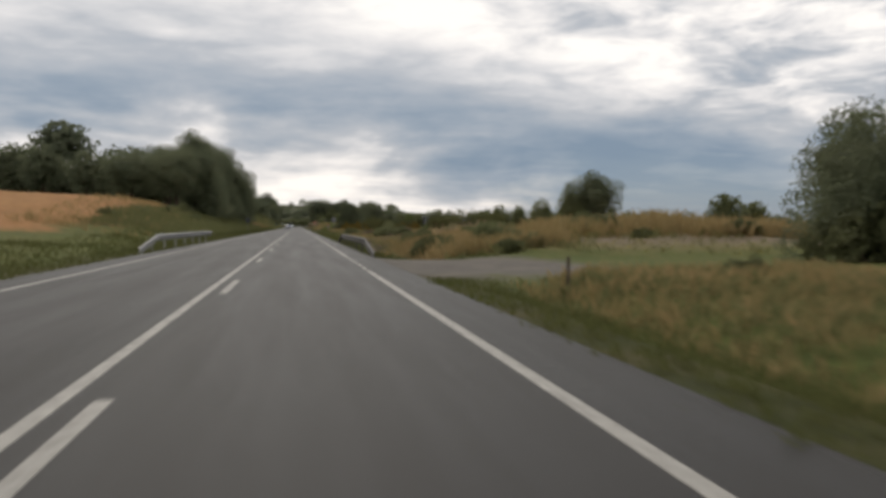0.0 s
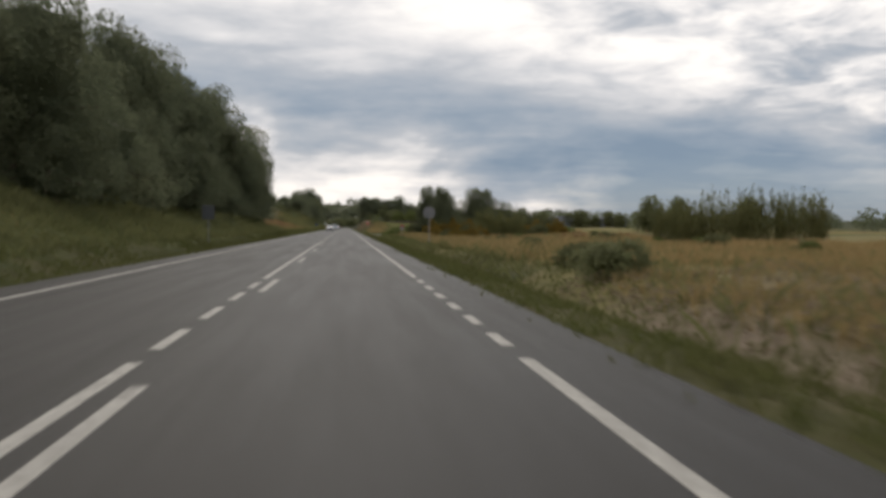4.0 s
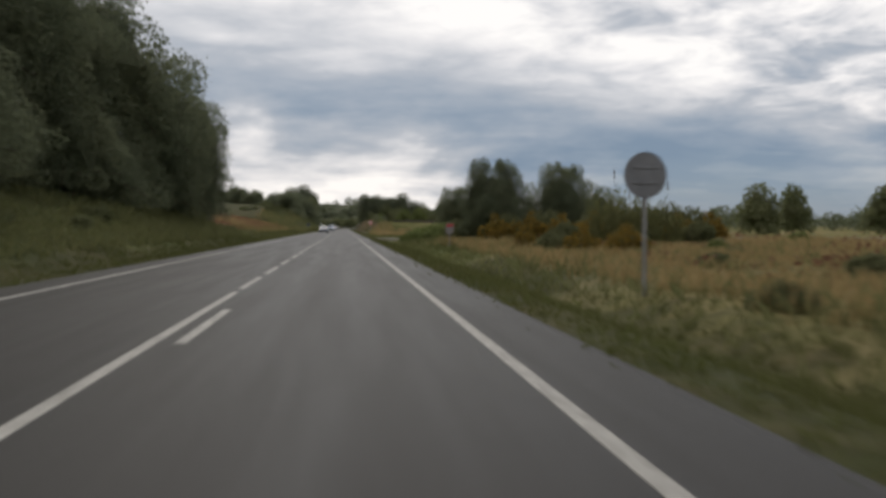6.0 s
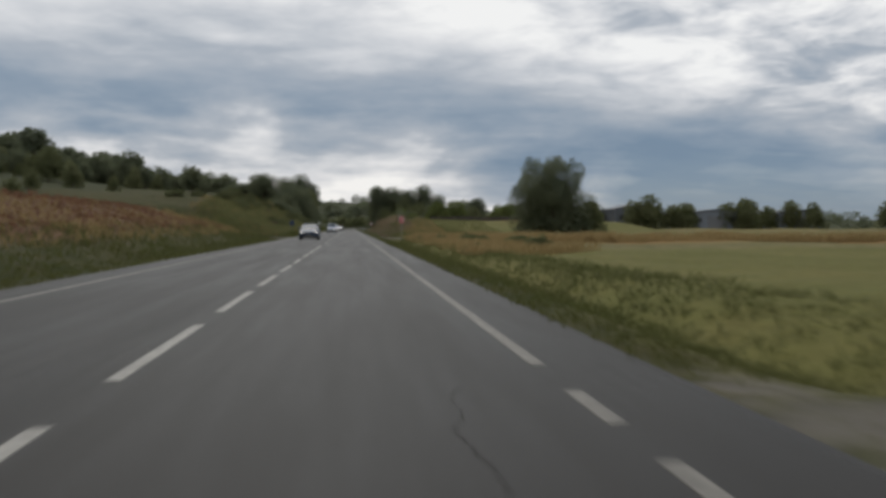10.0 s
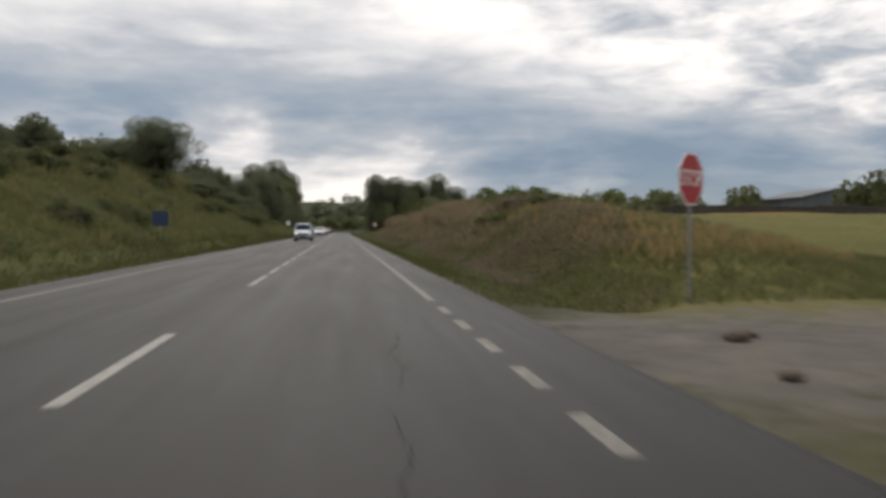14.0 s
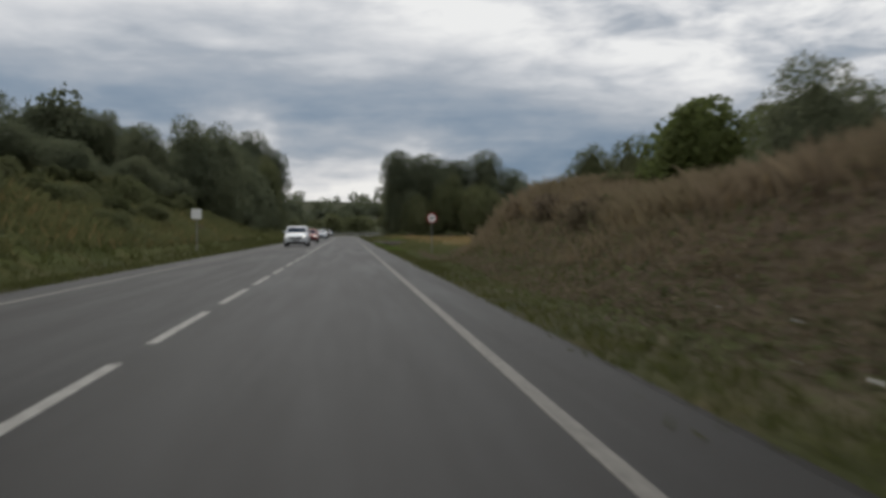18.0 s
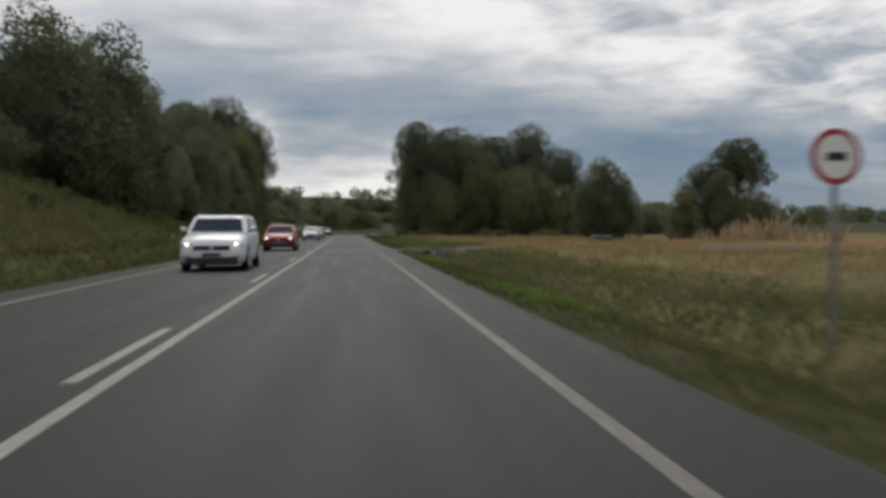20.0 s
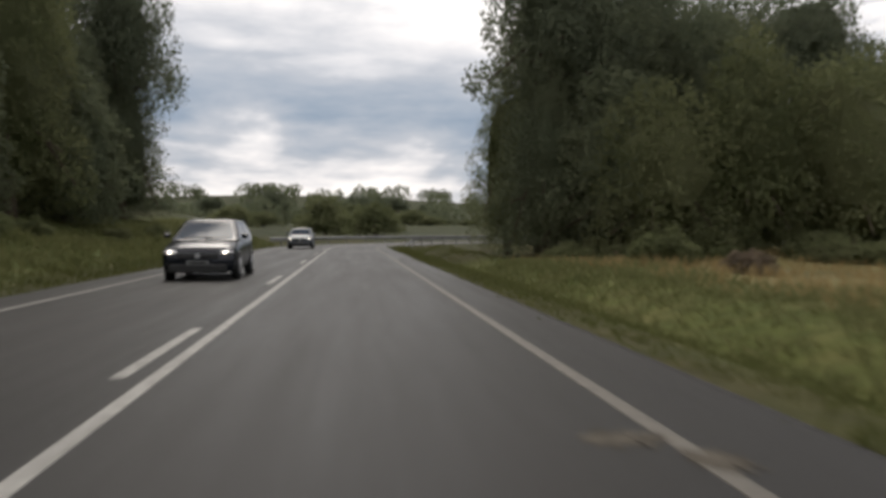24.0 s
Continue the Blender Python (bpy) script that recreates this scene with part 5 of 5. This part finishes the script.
def concrete_patch(x, y, r, seed):
    """Ragged remnant of old paving on the driveway."""
    rng = random.Random(seed)
    bm = bmesh.new()
    n = 24
    top = [bm.verts.new((x + r * rng.uniform(0.55, 1.35) * math.cos(k * 6.283 / n) * 1.5, y + r * rng.uniform(0.55, 1.2) * math.sin(k * 6.283 / n), 0)) for k in range(n)]
    for v in top:
        v.co.z = float(land(v.co.x, v.co.y)) + 0.035
    low = [bm.verts.new((v.co.x * 1.0, v.co.y, v.co.z - 0.08)) for v in top]
    bm.faces.new(top)
    for k in range(n):
        bm.faces.new((top[k], low[k], low[(k + 1) % n], top[(k + 1) % n]))
    bmesh.ops.recalc_face_normals(bm, faces=bm.faces)
    return tagged(part("concrete_patch", bm, M_CONCRETE), "broken patch of pale concrete on the driveway", "paving", "concrete patches")


prng = random.Random(19)
for k in range(34):
    px, py = 4.9 + 8.0 * prng.random() ** 1.3, prng.uniform(484.8, 490.4)
    concrete_patch(px, py, prng.uniform(0.10, 0.34) * (1 + 0.06 * (px - 5)), 40 + k)


def sand_patch(x, y, w, l, seed):
    """Thin ragged spill of sand over the asphalt."""
    rng = random.Random(seed)
    bm = bmesh.new()
    n = 36
    mid = bm.verts.new((x, y, 0.026))
    rim = [bm.verts.new((x + w * rng.uniform(0.55, 1.15) * math.cos(k * 6.283 / n), y + l * rng.uniform(0.5, 1.2) * math.sin(k * 6.283 / n), 0.009)) for k in range(n)]
    for k in range(n):
        bm.faces.new((mid, rim[k], rim[(k + 1) % n]))
    return tagged(part("sand_patch", bm, M_SAND), "thin pale spill of sand over the road edge", "sand", "sand spills")


for k, (x, y, w, l) in enumerate(((3.15, 529.0, 0.26, 0.24), (3.5, 528.5, 0.22, 0.25))):
    sand_patch(x, y, w, l, 70 + k)


def debris(x, y, r, seed):
    """Broken stone or clod on the driveway."""
    rng = random.Random(seed)
    bm = bmesh.new()
    bmesh.ops.create_icosphere(bm, subdivisions=2, radius=r)
    for v in bm.verts:
        v.co *= rng.uniform(0.75, 1.2)
        v.co.z *= 0.55
    ob = part("clod", bm, M_BARK)
    ob.location = (x, y, float(land(x, y)) + r * 0.3)
    return tagged(ob, "dark clod of earth lying on the track", "clod", "clods")


for k, (x, y, r) in enumerate(((6.3, 318.4, 0.14), (6.6, 318.7, 0.09), (7.1, 488, 0.22), (7.7, 487.2, 0.15), (5.6, 316.0, 0.10), (8.2, 488.6, 0.18))):
    debris(x, y, r, k)

# ---- cracks sealed or open in the asphalt ----


def crack(u0, off, length, seed):
    rng = random.Random(seed)
    vs, x = [], off
    n = max(6, int(length / 0.11))
    for k in range(n + 1):
        x += rng.uniform(-0.05, 0.05)
        w = 0.001 + 0.005 * rng.random()
        y = u0 + length * k / n
        z = 0.0165 - 0.015 * abs(x) / 4.35
        vs += [(x - w, y, z), (x + w, y, z)]
    f = [(2 * k, 2 * k + 1, 2 * k + 3, 2 * k + 2) for k in range(n)]
    ob = new("crack", mesh_np("crack", vs, f, [M_CRACK]))
    ob.parent = road


for k, (u, o, l) in enumerate(((224, 2.30, 4.5), (311, 2.25, 4), (315.8, 2.35, 3.5))):
    crack(u, o, l, k)


# ---- sheds and houses beyond the fields ----


def shed(x, y, w, dpt, h, turn, label, wall=None, roof=None, pitch=0.7):
    s = new("farm_shed")
    wall, roof = wall or M_SHED, roof or M_SHEDROOF
    bm = bmesh.new()
    box(bm, -w / 2, w / 2, -dpt / 2, dpt / 2, -0.5, h)
    body = part("wall", bm, wall, s)
    for sx in (-1, 1):
        bm = bmesh.new()
        box(bm, min(0, sx * (w / 2 + 0.4)), max(0, sx * (w / 2 + 0.4)), -dpt / 2 - 0.4, dpt / 2 + 0.4, 0, 0.15)
        for v in bm.verts:
            v.co.z += h + pitch - abs(v.co.x) * pitch / (w / 2)
        part("roof", bm, roof, s)
    for sy in (-1, 1):
        bm = bmesh.new()
        a = [bm.verts.new((-w / 2, sy * dpt / 2, h)), bm.verts.new((w / 2, sy * dpt / 2, h)), bm.verts.new((0, sy * dpt / 2, h + pitch))]
        b = [bm.verts.new((v.co.x, v.co.y - sy * 0.2, v.co.z)) for v in a]
        bm.faces.new(a)
        bm.faces.new(b[::-1])
        for k in range(3):
            bm.faces.new((a[k], b[k], b[(k + 1) % 3], a[(k + 1) % 3]))
        bmesh.ops.recalc_face_normals(bm, faces=bm.faces)
        part("gable", bm, wall, s)
    bm = bmesh.new()
    box(bm, -1.8, 1.8, -dpt / 2 - 0.06, -dpt / 2, 0, h * 0.8)
    part("door", bm, M_SIGNBACK, s)
    for k in (-1, 1):
        bm = bmesh.new()
        box(bm, k * w * 0.34 - 0.7, k * w * 0.34 + 0.7, -dpt / 2 - 0.05, -dpt / 2, h * 0.45, h * 0.7)
        win = part("window", bm, M_BLACK, s)
    s.matrix_basis = pose(x, y, float(land(x, y)), 0, 0, turn)
    return tagged(s, label, "shed", "farm sheds")


shed(84, 415, 11.5, 16, 4.0, 0, "grey sheet-metal farm shed beyond the field")
shed(106, 418, 10.5, 16, 4.0, 0, "grey sheet-metal farm shed beyond the field")
shed(46, 470, 14, 10, 3.2, 10, "long pale farm building among trees", M_PALE)
shed(70, 425, 11, 12, 4.6, 0, "low dark farm shed behind the bank", M_SHEDROOF, None, 1.2)


def field_wall():
    s = new("field_wall")
    for k in range(8):
        bm = bmesh.new()
        x = 16 + 4.0 * k
        box(bm, x, x + 3.98, 373.8, 374.2, 0.4, 3.08 + 0.06 * math.sin(k * 2.3), 0.03)
        part("wall_bay", bm, M_DARKWALL, s)
    return tagged(s, "long low dark wall across the field", "wall")


field_wall()
bm = bmesh.new()
box(bm, -1.0, 1.0, -0.8, 0.8, 0.0, 0.68, 0.2)
for v in bm.verts:
    v.co.x += 0.2 * math.sin(v.co.y * 3 + v.co.z * 2)
tarp = tagged(part("covered_bale", bm, M_TEAL), "low bale under a teal tarpaulin at the field edge", "bale")
tarp.location = (25.6, 515, float(land(25.6, 515)) - 0.05)

# ---- vehicles ----


def paint(name, col, rough=0.28):
    return plain(name, col, rough, 0.45, 0.1, 0.06, 1.0)


M_GLASS = plain("car_glass", (0.010, 0.022, 0.042), 0.10, 0.12, 0.0, 0.05, 1.0)
M_TYRE = plain("tyre_rubber", (0.018, 0.018, 0.018), 0.85, 0.2, 0, 0.2, 8.0)
M_RIM = plain("alloy_rim", (0.45, 0.45, 0.46), 0.35, 0.5, 0.7, 0.1, 4.0)
M_PLATE = plain("number_plate", (0.16, 0.165, 0.16), 0.5, 0.4, 0, 0.05, 4.0)


def lamp_mat(name, strength):
    m = bpy.data.materials.new(name)
    m.use_nodes = True
    n = Nodes(m.node_tree)
    e = n.add("ShaderNodeEmission", Color=(1.0, 0.93, 0.80, 1), Strength=strength)
    out = n.t.nodes.new("ShaderNodeOutputMaterial")
    n.t.links.new(e, out.inputs[0])
    return m


M_LAMP = lamp_mat("headlamp_lit", 4.0)


def loft(bm, rings, cap=True):
    """Skin over rings of equal point count."""
    vs = [[bm.verts.new(p) for p in r] for r in rings]
    n = len(rings[0])
    for a, b in zip(vs[:-1], vs[1:]):
        for k in range(n):
            bm.faces.new((a[k], a[(k + 1) % n], b[(k + 1) % n], b[k]))
    if cap:
        bm.faces.new(vs[0][::-1])
        bm.faces.new(vs[-1])
    bmesh.ops.recalc_face_normals(bm, faces=bm.faces)
    return bm


def ring(y, w, z0, z1, tuck=0.90, crown=0.03):
    """Rounded cross-section of a car body at y."""
    half = [(0, z0), (w * 0.86, z0), (w * 0.97, z0 + 0.10), (w, z0 + (z1 - z0) * 0.45), (w * 0.985, z0 + (z1 - z0) * 0.72), (w * 0.955, z1 - 0.05), (w * tuck, z1), (w * 0.5, z1 + crown), (0, z1 + crown * 1.3)]
    return [(x, y, z) for x, z in half] + [(-x, y, z) for x, z in half[-2:0:-1]]


def car(name, x, y, L, W, H, body_mat, label, hood=0.95, nose=1.05, screen=0.62, tail=0.5, van=False, boot=0.0):
    """Oncoming vehicle: its front looks to -y, wheels on z 0. y is the front bumper."""
    c = new(name)
    w = W / 2
    belt = hood + 0.07
    base = 0.20
    hood_end = nose
    ys = [(0.00, w * 0.84, base + 0.10, hood * 0.62), (0.05, w * 0.93, base + 0.02, hood * 0.74), (0.20, w * 0.98, base, hood * 0.85), (0.55, w, base, hood * 0.93), (hood_end, w, base, hood), (hood_end + 0.5, w, base, belt),
          (L * 0.5, w, base, belt + 0.02), (L - 0.9, w, base, belt + 0.05), (L - 0.25, w * 0.97, base, belt + 0.04), (L - 0.05, w * 0.90, base + 0.08, belt - 0.02), (L, w * 0.80, base + 0.2, belt - 0.15)]
    body = part("body", loft(bmesh.new(), [ring(*r) for r in ys]), body_mat, c, smooth=True)
    # greenhouse: one shell from the belt to the roof, its panes cut out as parts
    f0, f1 = hood_end + 0.05, hood_end + 0.05 + screen
    r1, r0 = L - 0.08 - boot - tail, L - 0.08 - boot
    zb, zt = belt - 0.03, H - 0.07
    tw = 0.74 if not van else 0.82

    def outline(t):
        """Rounded outline of the cabin at the share t of its height."""
        ww = w * (0.955 + (tw - 0.955) * t ** 1.25)
        ya, yb = f0 + (f1 - f0) * t ** 0.94, r0 + (r1 - r0) * t ** 1.3
        rc = 0.13
        pts = []
        for q in range(9):
            x1 = -ww + rc + (2 * ww - 2 * rc) * q / 8
            pts.append((x1, ya - 0.10 * (1 - (x1 / ww) ** 2)))
        for q in range(1, 3):
            g = math.pi / 2 * q / 3
            pts.append((ww - rc + rc * math.sin(g), ya + rc - rc * math.cos(g)))
        for q in range(13):
            pts.append((ww, ya + rc + (yb - ya - 2 * rc) * q / 12))
        for q in range(1, 3):
            g = math.pi / 2 * q / 3
            pts.append((ww - rc + rc * math.cos(g), yb - rc + rc * math.sin(g)))
        for q in range(9):
            x1 = ww - rc - (2 * ww - 2 * rc) * q / 8
            pts.append((x1, yb + 0.05 * (1 - (x1 / ww) ** 2)))
        for q in range(1, 3):
            g = math.pi / 2 * q / 3
            pts.append((-ww + rc - rc * math.sin(g), yb - rc + rc * math.cos(g)))
        for q in range(13):
            pts.append((-ww, yb - rc - (yb - ya - 2 * rc) * q / 12))
        for q in range(1, 3):
            g = math.pi / 2 * q / 3
            pts.append((-ww + rc - rc * math.cos(g), ya + rc - rc * math.sin(g)))
        return pts

    shares = (0.0, 0.07, 0.28, 0.5, 0.72, 0.90, 1.0)
    rings = [[(px, py, zb + (zt - zb) * t) for px, py in outline(t)] for t in shares]
    rim = rings[-1]
    cy0 = sum(p[1] for p in rim) / len(rim)
    for shrink, up in ((0.965, 0.028), (0.86, 0.050), (0.6, 0.064), (0.25, 0.070)):
        rings.append([(px * shrink, cy0 + (py - cy0) * shrink, zt + up) for px, py, _ in rim])
    n = len(rim)
    panes = {"windscreen": range(0, 8), "side_window": range(11, 23), "rear_window": range(25, 33), "far_side_window": range(36, 48)}
    jobs = {nm: bmesh.new() for nm in ("shell", *panes)}
    made = {nm: {} for nm in jobs}
    for a in range(len(rings) - 1):
        for b in range(n):
            use = "shell"
            if 1 <= a <= 4:
                for nm, cols in panes.items():
                    if b in cols and not ("side" in nm and list(cols).index(b) in (5, 6)):
                        use = nm
            vs = []
            for key in ((a, b), (a, (b + 1) % n), (a + 1, (b + 1) % n), (a + 1, b)):
                if key not in made[use]:
                    made[use][key] = jobs[use].verts.new(rings[key[0]][key[1]])
                vs.append(made[use][key])
            jobs[use].faces.new(vs)
    jobs["shell"].faces.new([made["shell"][(len(rings) - 1, b)] for b in range(n)])
    part("roof", jobs["shell"], body_mat, c, smooth=True)
    for nm in panes:
        part(nm.replace("far_", ""), jobs[nm], M_GLASS, c, "dark tinted glass", True)
    for s in (-1, 1):
        # mirror
        bm = bmesh.new()
        box(bm, s * (w + 0.08) - 0.10, s * (w + 0.08) + 0.08, f0 + 0.30, f0 + 0.40, belt + 0.03, belt + 0.15, 0.04)
        part("mirror", bm, body_mat, c)
        # headlamp: clear housing and lit bulb
        bm = bmesh.new()
        bmesh.ops.create_uvsphere(bm, u_segments=14, v_segments=8, radius=1, matrix=Matrix.Translation((s * w * 0.74, 0.10, hood * 0.73)) @ Matrix.Diagonal((0.20, 0.13, 0.055, 1)))
        hl = part("headlamp", bm, M_RIM, c, "clear headlamp", True)
        bm = bmesh.new()
        bmesh.ops.create_uvsphere(bm, u_segments=10, v_segments=6, radius=1, matrix=Matrix.Translation((s * w * 0.73, -0.02, hood * 0.73)) @ Matrix.Diagonal((0.052, 0.045, 0.028, 1)))
        part("bulb", bm, M_LAMP, hl, "lit bulb", True)
        bm = bmesh.new()
        box(bm, s * w * 0.72 - 0.12, s * w * 0.72 + 0.12, 0.0, 0.12, base + 0.16, base + 0.24, 0.02)
        part("fog_lamp_surround", bm, M_BLACK, c)
        for yw in (0.86, L - 0.80):
            rad = 0.33 if not van else 0.34
            bm = bmesh.new()
            bmesh.ops.create_cone(bm, cap_ends=True, segments=26, radius1=rad + 0.05, radius2=rad + 0.05, depth=0.14, matrix=Matrix.Translation((s * (w - 0.063), yw, rad)) @ Matrix.Rotation(math.pi / 2, 4, "Y"))
            part("wheel_arch", bm, M_BLACK, c)
            bm = bmesh.new()
            bmesh.ops.create_cone(bm, cap_ends=True, segments=28, radius1=rad, radius2=rad, depth=0.2, matrix=Matrix.Translation((s * (w - 0.085), yw, rad)) @ Matrix.Rotation(math.pi / 2, 4, "Y"))
            bmesh.ops.bevel(bm, geom=[e for e in bm.edges if len(e.link_faces) == 2 and any(len(f.verts) > 4 for f in e.link_faces)], offset=0.03, segments=2, affect="EDGES", profile=0.5)
            wh = part("tyre", bm, M_TYRE, c)
            bm = bmesh.new()
            bmesh.ops.create_cone(bm, cap_ends=True, segments=24, radius1=rad * 0.68, radius2=rad * 0.6, depth=0.03, matrix=Matrix.Translation((s * (w + 0.018), yw, rad)) @ Matrix.Rotation(s * math.pi / 2, 4, "Y"))
            part("rim", bm, M_RIM, wh, "alloy rim")
    bm = bmesh.new()
    box(bm, -w * 0.55, w * 0.55, -0.015, 0.12, hood * 0.56, hood * 0.70, 0.03)
    part("grille", bm, M_BLACK, c)
    bm = bmesh.new()
    box(bm, -w * 0.78, w * 0.78, -0.02, 0.16, base - 0.02, base + 0.20, 0.04)
    part("lower_intake", bm, M_BLACK, c)
    bm = bmesh.new()
    box(bm, -0.26, 0.26, -0.035, -0.01, hood * 0.40, hood * 0.40 + 0.11, 0.006)
    pl = part("number_plate", bm, M_PLATE, c)
    bm = bmesh.new()
    box(bm, -0.20, 0.20, -0.039, -0.035, hood * 0.40 + 0.03, hood * 0.40 + 0.08)
    part("plate_bar", bm, M_BLACK, pl)
    bm = bmesh.new()
    disc(bm, 0.06, -0.03, -0.016, hood * 0.64, 18)
    part("badge", bm, M_RIM, c)
    for s in (-1, 1):
        bm = bmesh.new()
        rod(bm, (s * w * 0.30 - 0.25, f0 - 0.02, zb + 0.06), (s * w * 0.30 + 0.35, f0 + 0.04, zb + 0.10), 0.012, 0.008, 6)
        part("wiper", bm, M_BLACK, c)
        if van:
            bm = bmesh.new()
            rod(bm, (s * w * tw * 0.90, f1 + 0.25, zt + 0.075), (s * w * tw * 0.90, r1 - 0.2, zt + 0.075), 0.02, 0.02, 8)
            part("roof_rail", bm, M_RIM, c)
    c.location = (x, y, 0.012)
    return tagged(c, label, "car", "oncoming cars")


P_NAVY, P_BLACK, P_SILVER = paint("paint_navy", (0.010, 0.028, 0.070)), paint("paint_black", (0.008, 0.010, 0.015), 0.25), paint("paint_silver", (0.30, 0.34, 0.40), 0.3)
P_WHITE, P_RED, P_GREY = paint("paint_white", (0.62, 0.64, 0.67), 0.3), paint("paint_red", (0.20, 0.012, 0.018)), paint("paint_grey", (0.09, 0.10, 0.115))
car("saloon_car", -2.0, 301.6, 4.5, 1.80, 1.45, P_NAVY, "dark navy saloon car with lit headlamps on the road", 0.90, 1.05, 0.85, 0.7, boot=0.6)
car("van", -1.95, 396.6, 4.4, 1.82, 1.82, P_SILVER, "silver-blue compact van with roof rails on the road", 1.08, 0.85, 0.62, 0.22, True)
car("suv", -2.0, 461.6, 4.4, 1.86, 1.62, P_WHITE, "white sport utility car with roof rails on the road", 1.04, 0.95, 0.62, 0.34, True)
car("hatchback", -1.95, 484.2, 4.1, 1.78, 1.44, P_RED, "dark red hatchback with lit headlamps on the road", 0.92, 0.98, 0.66, 0.42)
car("saloon_car", -2.05, 526.2, 4.4, 1.78, 1.45, P_SILVER, "silver-blue saloon car with lit headlamps on the road", 0.90, 1.05, 0.85, 0.7, boot=0.6)
car("people_carrier", -2.15, 545.5, 4.3, 1.80, 1.53, P_BLACK, "black people carrier with lit headlamps on the road", 0.93, 0.92, 0.92, 0.42)
car("hatchback", -2.0, 584.5, 4.0, 1.76, 1.47, P_GREY, "dark grey hatchback coming out of the bend", 0.94, 0.92, 0.66, 0.40)
